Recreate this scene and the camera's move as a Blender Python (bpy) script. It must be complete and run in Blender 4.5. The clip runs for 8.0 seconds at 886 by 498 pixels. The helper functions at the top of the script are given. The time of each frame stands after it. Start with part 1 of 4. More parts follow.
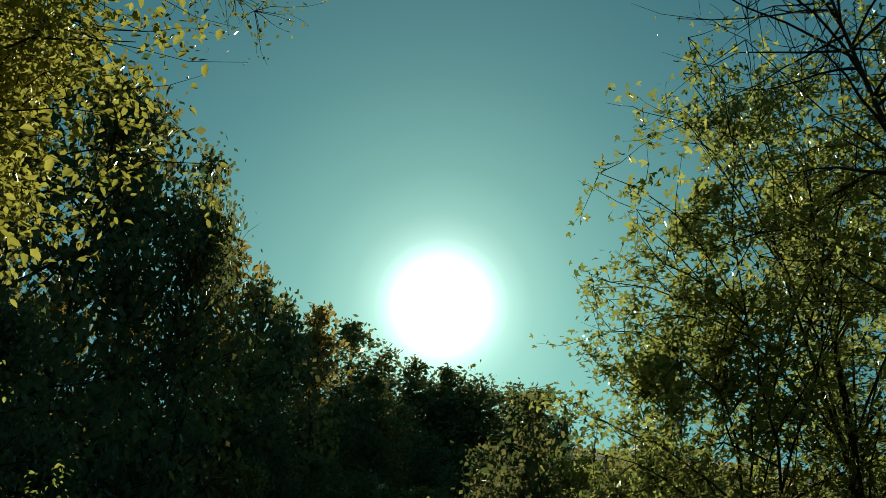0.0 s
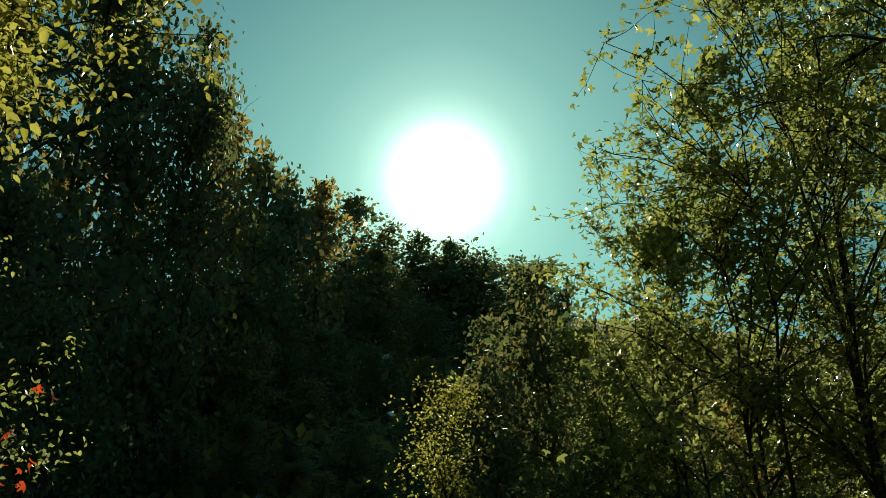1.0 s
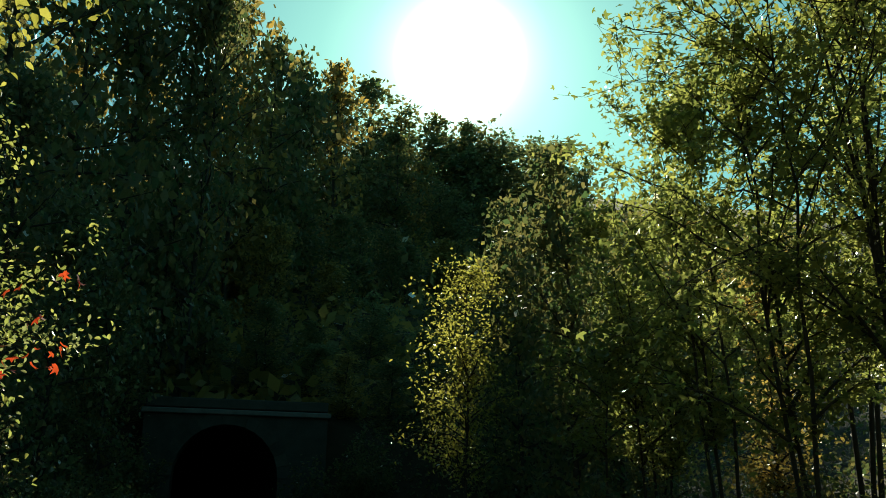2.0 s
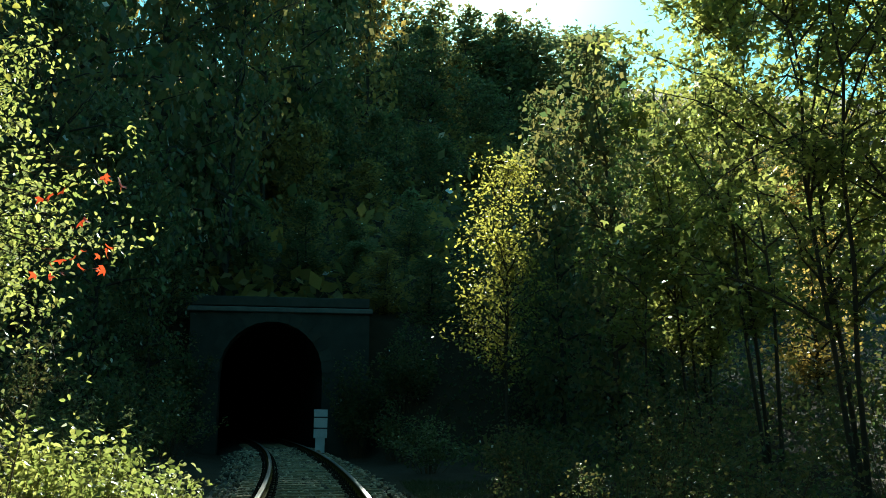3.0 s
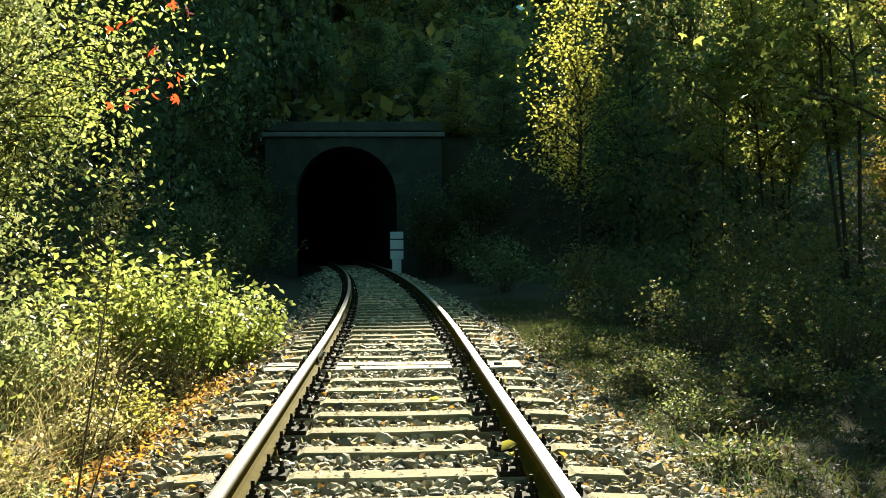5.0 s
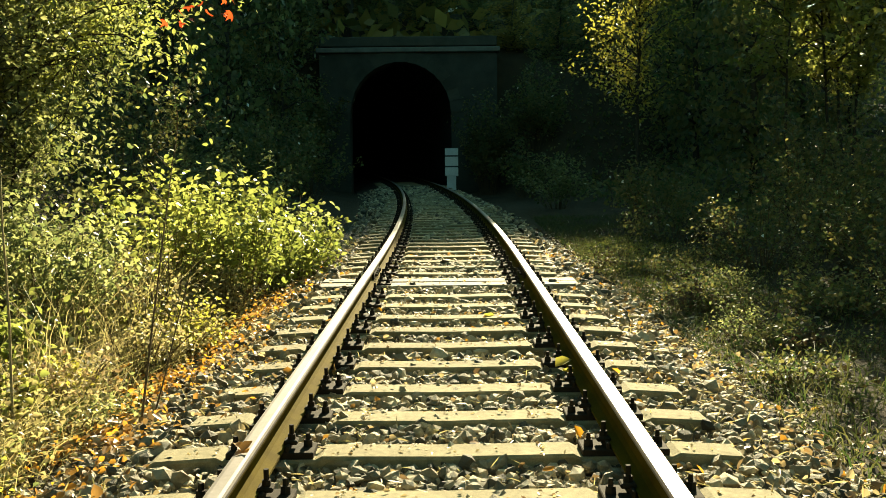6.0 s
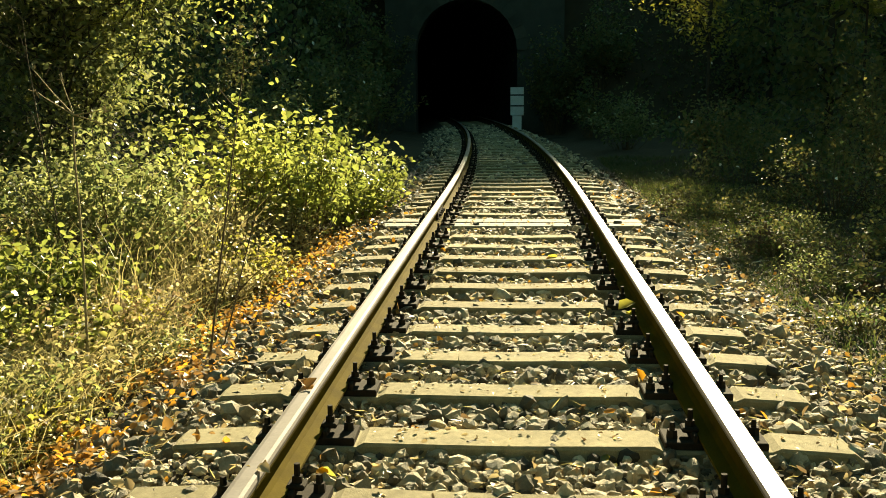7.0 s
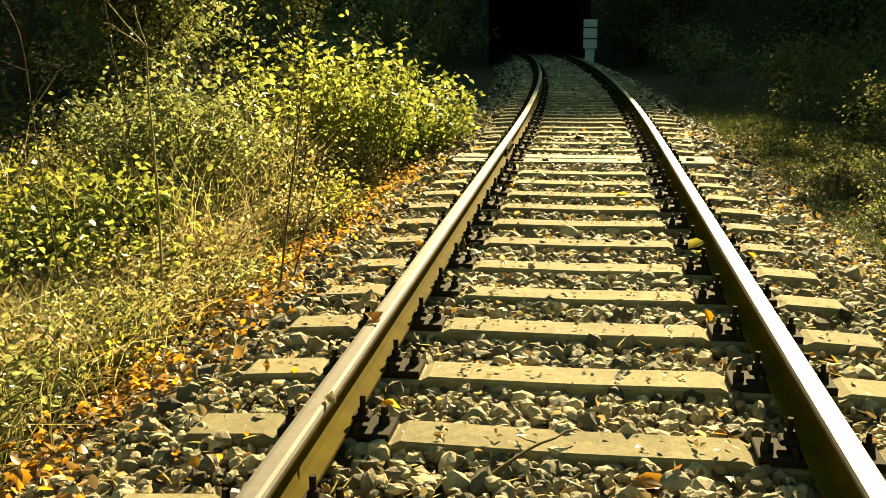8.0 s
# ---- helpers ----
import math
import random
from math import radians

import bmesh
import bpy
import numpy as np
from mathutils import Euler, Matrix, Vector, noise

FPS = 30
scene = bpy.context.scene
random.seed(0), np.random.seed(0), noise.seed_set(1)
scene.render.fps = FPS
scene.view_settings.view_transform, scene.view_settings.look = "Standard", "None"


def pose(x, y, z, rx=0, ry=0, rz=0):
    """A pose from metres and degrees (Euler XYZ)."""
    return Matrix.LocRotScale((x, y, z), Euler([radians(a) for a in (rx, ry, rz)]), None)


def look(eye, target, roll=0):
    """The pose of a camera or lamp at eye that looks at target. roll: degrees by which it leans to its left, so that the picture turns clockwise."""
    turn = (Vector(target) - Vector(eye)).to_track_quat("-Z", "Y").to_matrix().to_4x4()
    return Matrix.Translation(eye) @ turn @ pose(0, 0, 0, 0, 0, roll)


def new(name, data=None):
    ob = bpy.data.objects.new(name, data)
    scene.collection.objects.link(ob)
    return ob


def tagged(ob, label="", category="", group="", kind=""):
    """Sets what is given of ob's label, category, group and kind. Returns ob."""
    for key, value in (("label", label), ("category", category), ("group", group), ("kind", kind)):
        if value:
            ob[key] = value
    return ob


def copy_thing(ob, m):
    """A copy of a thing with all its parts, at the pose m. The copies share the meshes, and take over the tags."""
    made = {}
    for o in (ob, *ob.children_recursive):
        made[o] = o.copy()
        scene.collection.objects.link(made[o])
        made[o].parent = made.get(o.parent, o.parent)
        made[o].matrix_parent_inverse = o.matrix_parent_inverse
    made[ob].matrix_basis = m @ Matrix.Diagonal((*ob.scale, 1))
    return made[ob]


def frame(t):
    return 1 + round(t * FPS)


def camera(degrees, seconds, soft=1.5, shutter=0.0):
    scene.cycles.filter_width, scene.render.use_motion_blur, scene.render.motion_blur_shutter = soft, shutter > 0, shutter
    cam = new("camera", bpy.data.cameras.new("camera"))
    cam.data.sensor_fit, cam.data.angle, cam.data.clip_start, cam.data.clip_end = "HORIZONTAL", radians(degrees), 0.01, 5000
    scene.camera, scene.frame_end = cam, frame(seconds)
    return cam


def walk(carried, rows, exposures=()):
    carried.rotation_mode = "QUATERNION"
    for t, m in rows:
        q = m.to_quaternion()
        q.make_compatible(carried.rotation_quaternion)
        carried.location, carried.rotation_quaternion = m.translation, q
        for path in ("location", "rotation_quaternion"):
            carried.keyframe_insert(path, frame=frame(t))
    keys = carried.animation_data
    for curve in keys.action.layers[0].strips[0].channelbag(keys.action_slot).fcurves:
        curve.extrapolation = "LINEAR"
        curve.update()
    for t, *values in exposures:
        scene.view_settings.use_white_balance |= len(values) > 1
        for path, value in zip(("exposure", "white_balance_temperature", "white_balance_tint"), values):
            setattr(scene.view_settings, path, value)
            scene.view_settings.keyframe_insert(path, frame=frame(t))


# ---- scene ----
cam = camera(48.6, 8.0, soft=0.75)
# seconds, eye in metres (z = 0 is the sleepers' top, y runs along the track), yaw to the left, pitch, roll
ROWS = [
    (0.0, 0.027, -0.075, 1.267, -9.97, 30.06, -2.17),
    (0.5, 0.024, -0.067, 1.264, -10.11, 26.19, -1.98),
    (1.0, 0.021, -0.061, 1.261, -10.10, 22.71, -1.79),
    (1.5, 0.019, -0.054, 1.259, -9.86, 19.16, -1.52),
    (3.0, 0.015, -0.036, 1.255, -7.02, 9.71, -0.53),
    (3.5, 0.015, -0.031, 1.254, -5.73, 6.79, -0.28),
    (4.0, 0.015, -0.025, 1.254, -4.71, 4.21, -0.10),
    (4.5, 0.015, -0.020, 1.255, -3.93, 1.81, 0.13),
    (6.0, 0.019, -0.007, 1.259, 0.44, -5.51, 0.53),
    (6.5, 0.021, -0.004, 1.262, 2.30, -7.51, 0.51),
    (7.0, 0.023, 0.000, 1.264, 4.24, -8.99, 0.46),
    (7.5, 0.026, 0.003, 1.268, 6.24, -10.73, 0.39),
    (8.0, 0.029, 0.006, 1.271, 8.33, -12.79, 0.36),
]
EXPOSURES = [(0.0, -0.05, 6700, -4), (1.5, 0.40, 7000, -4), (3.0, 1.55, 6100, -5), (3.5, 2.0, 5900, -3), (4.5, 2.2, 6400, -1), (6.0, 2.05, 8800, -2), (6.5, 1.95, 9200, -2), (7.5, 1.85, 9900, -1), (8.0, 1.95, 12800, -1)]
walk(cam, [(t, pose(x, y, z, 0, 0, yaw) @ pose(0, 0, 0, pitch) @ pose(0, 0, 0, 0, roll) @ pose(0, 0, 0, 90)) for t, x, y, z, yaw, pitch, roll in ROWS], EXPOSURES)

# ---- daylight: low autumn sun ahead, a little to the right of the track ----
SUN_AZ, SUN_EL = 10.0, 26.8
to_sun = Vector((math.sin(radians(SUN_AZ)) * math.cos(radians(SUN_EL)), math.cos(radians(SUN_AZ)) * math.cos(radians(SUN_EL)), math.sin(radians(SUN_EL))))
world = bpy.data.worlds.new("sky")
scene.world = world
world.use_nodes = True
wn, wl = world.node_tree.nodes, world.node_tree.links
wn.clear()
sky = wn.new("ShaderNodeTexSky")
sky.sky_type, sky.sun_disc = "NISHITA", False
sky.sun_elevation, sky.sun_rotation = radians(SUN_EL), radians(SUN_AZ)
sky.altitude, sky.air_density, sky.dust_density, sky.ozone_density = 400, 1.0, 0.6, 1.6
bg = wn.new("ShaderNodeBackground")
bg.inputs["Strength"].default_value = 0.062
# the sun's own bright disc and the aureole round it
coord = wn.new("ShaderNodeTexCoord")
dot = wn.new("ShaderNodeVectorMath")
dot.operation = "DOT_PRODUCT"
dot.inputs[1].default_value = to_sun
glow = wn.new("ShaderNodeValToRGB")
ramp = glow.color_ramp
ramp.interpolation = "B_SPLINE"
stops = [(math.cos(radians(a)), v) for a, v in ((26, 0.0), (14, 0.012), (8, 0.035), (5.4, 0.10), (4.0, 0.22), (3.1, 0.5), (2.2, 1.0))]
ramp.elements[0].position, ramp.elements[0].color = 0.0, (0, 0, 0, 1)
ramp.elements[1].position, ramp.elements[1].color = 1.0, (1, 1, 1, 1)
scale = wn.new("ShaderNodeMapRange")
scale.inputs["From Min"].default_value, scale.inputs["From Max"].default_value = stops[0][0], 1.0
for c, v in stops:
    e = ramp.elements.new((c - stops[0][0]) / (1 - stops[0][0]))
    e.color = (v * 0.9, v, v, 1)
halo = wn.new("ShaderNodeBackground")
halo.inputs["Strength"].default_value = 1.4
both = wn.new("ShaderNodeAddShader")
wout = wn.new("ShaderNodeOutputWorld")
tint = wn.new("ShaderNodeMix")
tint.data_type, tint.blend_type = "RGBA", "MULTIPLY"
tint.inputs["Factor"].default_value, tint.inputs["B"].default_value = 1.0, (0.43, 0.95, 0.82, 1)
wl.new(sky.outputs[0], tint.inputs["A"])
wl.new(tint.outputs["Result"], bg.inputs["Color"])
wl.new(coord.outputs["Generated"], dot.inputs[0])
wl.new(dot.outputs["Value"], scale.inputs["Value"])
wl.new(scale.outputs["Result"], glow.inputs["Fac"])
wl.new(glow.outputs["Color"], halo.inputs["Color"])
wl.new(bg.outputs[0], both.inputs[0])
wl.new(halo.outputs[0], both.inputs[1])
wl.new(both.outputs[0], wout.inputs["Surface"])

lamp = bpy.data.lights.new("sun", "SUN")
lamp.energy, lamp.angle, lamp.color = 5.0, radians(0.53), (1.0, 0.93, 0.80)
sun = new("sun", lamp)
sun.matrix_world = look(to_sun * 50, (0, 0, 0))


# ---- materials ----
def nodes_of(name):
    m = bpy.data.materials.new(name)
    m.use_nodes = True
    n, l = m.node_tree.nodes, m.node_tree.links
    return m, n, l, n["Principled BSDF"]


def ramp_node(n, colours):
    r = n.new("ShaderNodeValToRGB").color_ramp
    for i, c in enumerate(colours):
        p = i / max(1, len(colours) - 1)
        e = r.elements[0] if i == 0 else r.elements[1] if i == len(colours) - 1 else r.elements.new(p)
        e.position = p
        e.color = (*c, 1)
    return r.id_data.nodes[-1]


def noise_node(n, l, size, detail=6.0, rough=0.6, space="Object"):
    c, t = n.new("ShaderNodeTexCoord"), n.new("ShaderNodeTexNoise")
    t.inputs["Scale"].default_value, t.inputs["Detail"].default_value, t.inputs["Roughness"].default_value = size, detail, rough
    l.new(c.outputs[space], t.inputs["Vector"])
    return t


def mix_node(n, l, fac, a, b, mode="MIX"):
    m = n.new("ShaderNodeMix")
    m.data_type, m.blend_type = "RGBA", mode
    for socket, v in ((m.inputs["Factor"], fac), (m.inputs["A"], a), (m.inputs["B"], b)):
        if isinstance(v, bpy.types.NodeSocket):
            l.new(v, socket)
        else:
            socket.default_value = v if isinstance(v, float) else (*v, 1)
    return m.outputs["Result"]


def bump(n, l, b, height, strength, distance):
    k = n.new("ShaderNodeBump")
    k.inputs["Strength"].default_value, k.inputs["Distance"].default_value = strength, distance
    l.new(height, k.inputs["Height"])
    l.new(k.outputs["Normal"], b.inputs["Normal"])


def rough_material(name, colours, size=8.0, fine=60.0, rough=0.85, relief=0.01, island=0.0, metal=0.0, spec=0.3):
    """A weathered solid: blotches from a ramp, finer grain over them, relief, and each piece a little different."""
    m, n, l, b = nodes_of(name)
    big, small = noise_node(n, l, size), noise_node(n, l, fine, 8.0, 0.7)
    tone = ramp_node(n, colours)
    l.new(big.outputs["Fac"], tone.inputs["Fac"])
    grain = ramp_node(n, [(0.45, 0.45, 0.45), (1.2, 1.2, 1.2)])
    l.new(small.outputs["Fac"], grain.inputs["Fac"])
    col = mix_node(n, l, 0.8, tone.outputs["Color"], grain.outputs["Color"], "MULTIPLY")
    if island:
        g = n.new("ShaderNodeNewGeometry")
        piece = ramp_node(n, [(1 - island,) * 3, (1 + island, 1 + island * 0.9, 1 + island * 0.75)])
        info, add, wrap = n.new("ShaderNodeObjectInfo"), n.new("ShaderNodeMath"), n.new("ShaderNodeMath")
        add.operation, wrap.operation = "ADD", "FRACT"
        l.new(g.outputs["Random Per Island"], add.inputs[0])
        l.new(info.outputs["Random"], add.inputs[1])
        l.new(add.outputs[0], wrap.inputs[0])
        l.new(wrap.outputs[0], piece.inputs["Fac"])
        col = mix_node(n, l, 1.0, col, piece.outputs["Color"], "MULTIPLY")
    l.new(col, b.inputs["Base Color"])
    b.inputs["Roughness"].default_value, b.inputs["Metallic"].default_value = rough, metal
    b.inputs["Specular IOR Level"].default_value = spec
    bump(n, l, b, small.outputs["Fac"], 0.6, relief)
    return m


def leaf_material(name, colours, through_light=0.5, rough=0.30, passes=2.2):
    """Thin leaves: each of its own colour, and light shines through them."""
    m, n, l, b = nodes_of(name)
    g = n.new("ShaderNodeNewGeometry")
    tone = ramp_node(n, colours)
    l.new(g.outputs["Random Per Island"], tone.inputs["Fac"])
    spots = noise_node(n, l, 35.0, 4.0)
    grain = ramp_node(n, [(0.6, 0.55, 0.45), (1.15, 1.15, 1.15)])
    l.new(spots.outputs["Fac"], grain.inputs["Fac"])
    col = mix_node(n, l, 0.7, tone.outputs["Color"], grain.outputs["Color"], "MULTIPLY")
    l.new(col, b.inputs["Base Color"])
    b.inputs["Roughness"].default_value = rough
    b.inputs["Specular IOR Level"].default_value = 0.5
    t, mx = n.new("ShaderNodeBsdfTranslucent"), n.new("ShaderNodeMixShader")
    mx.inputs["Fac"].default_value = through_light
    warm = mix_node(n, l, 1.0, col, (passes, passes * 0.96, passes * 0.9), "MULTIPLY")
    l.new(warm, t.inputs["Color"])
    l.new(b.outputs[0], mx.inputs[1])
    l.new(t.outputs[0], mx.inputs[2])
    l.new(mx.outputs[0], n["Material Output"].inputs["Surface"])
    return m


def concrete_material():
    """Old concrete: brown and mossy stains, pale worn patches, dark pits."""
    m, n, l, b = nodes_of("sleeper_concrete")
    big, mid_, fine = noise_node(n, l, 4.0, 5.0, 0.65, "Object"), noise_node(n, l, 26.0, 6.0, 0.7), noise_node(n, l, 240.0, 3.0, 0.6)
    info = n.new("ShaderNodeObjectInfo")
    tone = ramp_node(n, [(0.12, 0.098, 0.05), (0.29, 0.245, 0.135), (0.43, 0.375, 0.225), (0.52, 0.465, 0.31)])
    shift = n.new("ShaderNodeMath")
    shift.operation = "MULTIPLY_ADD"
    l.new(info.outputs["Random"], shift.inputs[0])
    shift.inputs[1].default_value = 0.22
    l.new(big.outputs["Fac"], shift.inputs[2])
    l.new(shift.outputs[0], tone.inputs["Fac"])
    patch = ramp_node(n, [(0.3, 0.27, 0.2), (0.75, 0.72, 0.62), (1.0, 1.0, 1.0), (1.15, 1.15, 1.12)])
    l.new(mid_.outputs["Fac"], patch.inputs["Fac"])
    col = mix_node(n, l, 1.0, tone.outputs["Color"], patch.outputs["Color"], "MULTIPLY")
    pits = ramp_node(n, [(0.55, 0.52, 0.46), (0.95, 0.95, 0.93), (1.1, 1.1, 1.1)])
    l.new(fine.outputs["Fac"], pits.inputs["Fac"])
    col = mix_node(n, l, 0.9, col, pits.outputs["Color"], "MULTIPLY")
    l.new(col, b.inputs["Base Color"])
    b.inputs["Roughness"].default_value, b.inputs["Specular IOR Level"].default_value = 0.92, 0.25
    add = n.new("ShaderNodeMath")
    add.operation = "ADD"
    l.new(mid_.outputs["Fac"], add.inputs[0])
    l.new(fine.outputs["Fac"], add.inputs[1])
    bump(n, l, b, add.outputs[0], 0.7, 0.005)
    return m


M_STONE = rough_material("ballast_stone", [(0.085, 0.07, 0.045), (0.26, 0.225, 0.15), (0.52, 0.46, 0.33)], 30, 160, 0.75, 0.012, 0.85)
M_BED = rough_material("ballast_bed", [(0.04, 0.035, 0.028), (0.11, 0.095, 0.075), (0.17, 0.15, 0.12)], 14, 60, 0.95, 0.02)
M_CONCRETE = concrete_material()
M_WOOD = rough_material("sleeper_wood", [(0.12, 0.10, 0.075), (0.25, 0.21, 0.15), (0.36, 0.32, 0.24)], 6, 70, 0.85, 0.004)
M_RUST = rough_material("rail_rust", [(0.035, 0.023, 0.003), (0.09, 0.064, 0.006), (0.14, 0.102, 0.012)], 6, 120, 0.9, 0.003, 0.0, 0.0, 0.04)
M_IRON = rough_material("fastening_iron", [(0.010, 0.008, 0.006), (0.025, 0.019, 0.014), (0.05, 0.038, 0.026)], 20, 150, 0.85, 0.003, 0.0, 0.0, 0.1)
M_HEAD = rough_material("polished_rail_head", [(0.06, 0.043, 0.036), (0.15, 0.128, 0.115), (0.21, 0.19, 0.175), (0.29, 0.268, 0.255)], 3, 60, 0.48, 0.0003, 0.0, 0.3, 0.35)
M_SOIL = rough_material("leafy_soil", [(0.018, 0.014, 0.008), (0.040, 0.034, 0.016), (0.055, 0.058, 0.02), (0.08, 0.055, 0.026)], 1.3, 26, 0.95, 0.04)
M_PORTAL = rough_material("portal_stone", [(0.018, 0.024, 0.014), (0.05, 0.052, 0.038), (0.10, 0.098, 0.08)], 1.6, 22, 0.9, 0.02, 0.18)
M_CORNICE = rough_material("pale_cornice_stone", [(0.05, 0.06, 0.045), (0.13, 0.13, 0.11), (0.24, 0.24, 0.21)], 2.5, 30, 0.85, 0.01)
M_BORE = rough_material("sooty_lining", [(0.012, 0.012, 0.011), (0.03, 0.03, 0.028), (0.05, 0.048, 0.042)], 2, 25, 0.95, 0.02)
M_BARK = rough_material("bark", [(0.022, 0.018, 0.013), (0.06, 0.048, 0.034), (0.10, 0.085, 0.06)], 5, 45, 0.95, 0.02)
M_TWIG = rough_material("dry_stem", [(0.05, 0.032, 0.018), (0.12, 0.08, 0.04), (0.2, 0.14, 0.07)], 9, 60, 0.9, 0.004)
M_STALK = rough_material("straw_stalk", [(0.22, 0.16, 0.07), (0.38, 0.29, 0.14), (0.48, 0.38, 0.2)], 9, 60, 0.8, 0.003)
M_WHITE = rough_material("weathered_white_paint", [(0.5, 0.52, 0.52), (0.72, 0.74, 0.74), (0.78, 0.79, 0.78)], 4, 40, 0.6, 0.002)
M_BLACK = rough_material("faded_black_paint", [(0.03, 0.03, 0.03), (0.06, 0.06, 0.06)], 4, 40, 0.6, 0.002)

L_YELLOW = leaf_material("golden_leaf", [(0.20, 0.20, 0.04), (0.42, 0.33, 0.05), (0.60, 0.41, 0.055), (0.52, 0.26, 0.045), (0.28, 0.27, 0.06)], 0.66, 0.32, 1.7)
L_MIXED = leaf_material("yellowing_leaf", [(0.08, 0.105, 0.028), (0.16, 0.18, 0.045), (0.34, 0.29, 0.06), (0.48, 0.38, 0.07), (0.14, 0.165, 0.05), (0.36, 0.22, 0.06), (0.42, 0.36, 0.09), (0.20, 0.21, 0.06)], 0.64, 0.28, 2.6)
L_GREEN = leaf_material("green_leaf", [(0.05, 0.07, 0.026), (0.11, 0.135, 0.05), (0.20, 0.20, 0.075), (0.31, 0.27, 0.09), (0.15, 0.16, 0.07)], 0.58, 0.28, 2.8)
L_LIME = leaf_material("lime_leaf", [(0.13, 0.17, 0.04), (0.23, 0.26, 0.06), (0.37, 0.34, 0.07), (0.52, 0.40, 0.08), (0.18, 0.20, 0.06)], 0.60, 0.28, 1.65)
# dark woodland leaf; on the right bank its dark tone stands in for shade
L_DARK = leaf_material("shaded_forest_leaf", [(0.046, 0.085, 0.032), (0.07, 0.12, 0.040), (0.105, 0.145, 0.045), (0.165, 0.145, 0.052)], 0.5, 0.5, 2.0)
L_RUST = leaf_material("rusty_forest_leaf", [(0.10, 0.10, 0.035), (0.20, 0.13, 0.045), (0.30, 0.165, 0.05), (0.34, 0.24, 0.06)], 0.5, 0.5, 2.0)
L_RED = leaf_material("red_leaf", [(0.45, 0.07, 0.02), (0.55, 0.13, 0.025), (0.42, 0.05, 0.02)], 0.55, 0.3, 1.6)
L_LITTER = leaf_material("fallen_leaf", [(0.55, 0.27, 0.04), (0.82, 0.54, 0.055), (0.86, 0.68, 0.10), (0.15, 0.09, 0.04), (0.84, 0.74, 0.20), (0.54, 0.41, 0.20), (0.07, 0.045, 0.028), (0.86, 0.62, 0.07), (0.76, 0.32, 0.04), (0.36, 0.25, 0.12), (0.11, 0.08, 0.045)], 0.55, 0.42, 1.5)
L_TAN = leaf_material("dry_brown_leaf", [(0.13, 0.08, 0.04), (0.30, 0.21, 0.11), (0.46, 0.37, 0.22), (0.22, 0.15, 0.08), (0.66, 0.46, 0.08), (0.50, 0.20, 0.04), (0.58, 0.48, 0.28)], 0.35, 0.5, 1.5)
# darker copy of the fallen leaf, with the verge's shade in its browns
L_BROWN = leaf_material("dark_verge_leaf", [(0.04, 0.026, 0.014), (0.09, 0.055, 0.025), (0.15, 0.09, 0.04), (0.06, 0.05, 0.02)], 0.15, 0.7)
L_STRAW = leaf_material("dry_grass", [(0.30, 0.25, 0.13), (0.50, 0.42, 0.22), (0.66, 0.58, 0.34), (0.30, 0.29, 0.13)], 0.52, 0.42, 1.5)
L_GRASS = leaf_material("grass_blade", [(0.025, 0.055, 0.014), (0.05, 0.09, 0.02), (0.085, 0.12, 0.03), (0.10, 0.10, 0.04)], 0.4, 0.6, 1.8)


# ---- mesh helpers ----
def part(name, data, material, parent=None, label="", flat=False):
    """Links a bmesh, or (vertices, faces), as one mesh object under a thing, or on its own."""
    me = bpy.data.meshes.new(name)
    if isinstance(data, bmesh.types.BMesh):
        data.to_mesh(me)
        data.free()
    else:
        v, fs = data
        v = np.asarray(v, dtype=np.float32)
        if isinstance(fs, np.ndarray):
            k = fs.shape[1]
            me.vertices.add(len(v))
            me.vertices.foreach_set("co", v.ravel())
            me.loops.add(fs.size)
            me.loops.foreach_set("vertex_index", fs.astype(np.int32).ravel())
            me.polygons.add(len(fs))
            me.polygons.foreach_set("loop_start", np.arange(0, fs.size, k, dtype=np.int32))
            me.update(calc_edges=True)
        else:
            me.from_pydata([tuple(map(float, p)) for p in v], [], fs)
    if flat:
        me.polygons.foreach_set("use_smooth", np.zeros(len(me.polygons), dtype=bool))
    me.materials.append(material)
    ob = new(name, me)
    ob.parent = parent
    if label:
        tagged(ob, label)
    return ob


def box(bm, x0, x1, y0, y1, z0, z1, bevel=0.0):
    r = bmesh.ops.create_cube(bm, size=1.0, matrix=Matrix.Translation(((x0 + x1) / 2, (y0 + y1) / 2, (z0 + z1) / 2)) @ Matrix.Diagonal((x1 - x0, y1 - y0, z1 - z0, 1)))
    if bevel:
        es = list({e for v in r["verts"] for e in v.link_edges})
        bmesh.ops.bevel(bm, geom=es, offset=bevel, segments=1, affect="EDGES")
    return bm


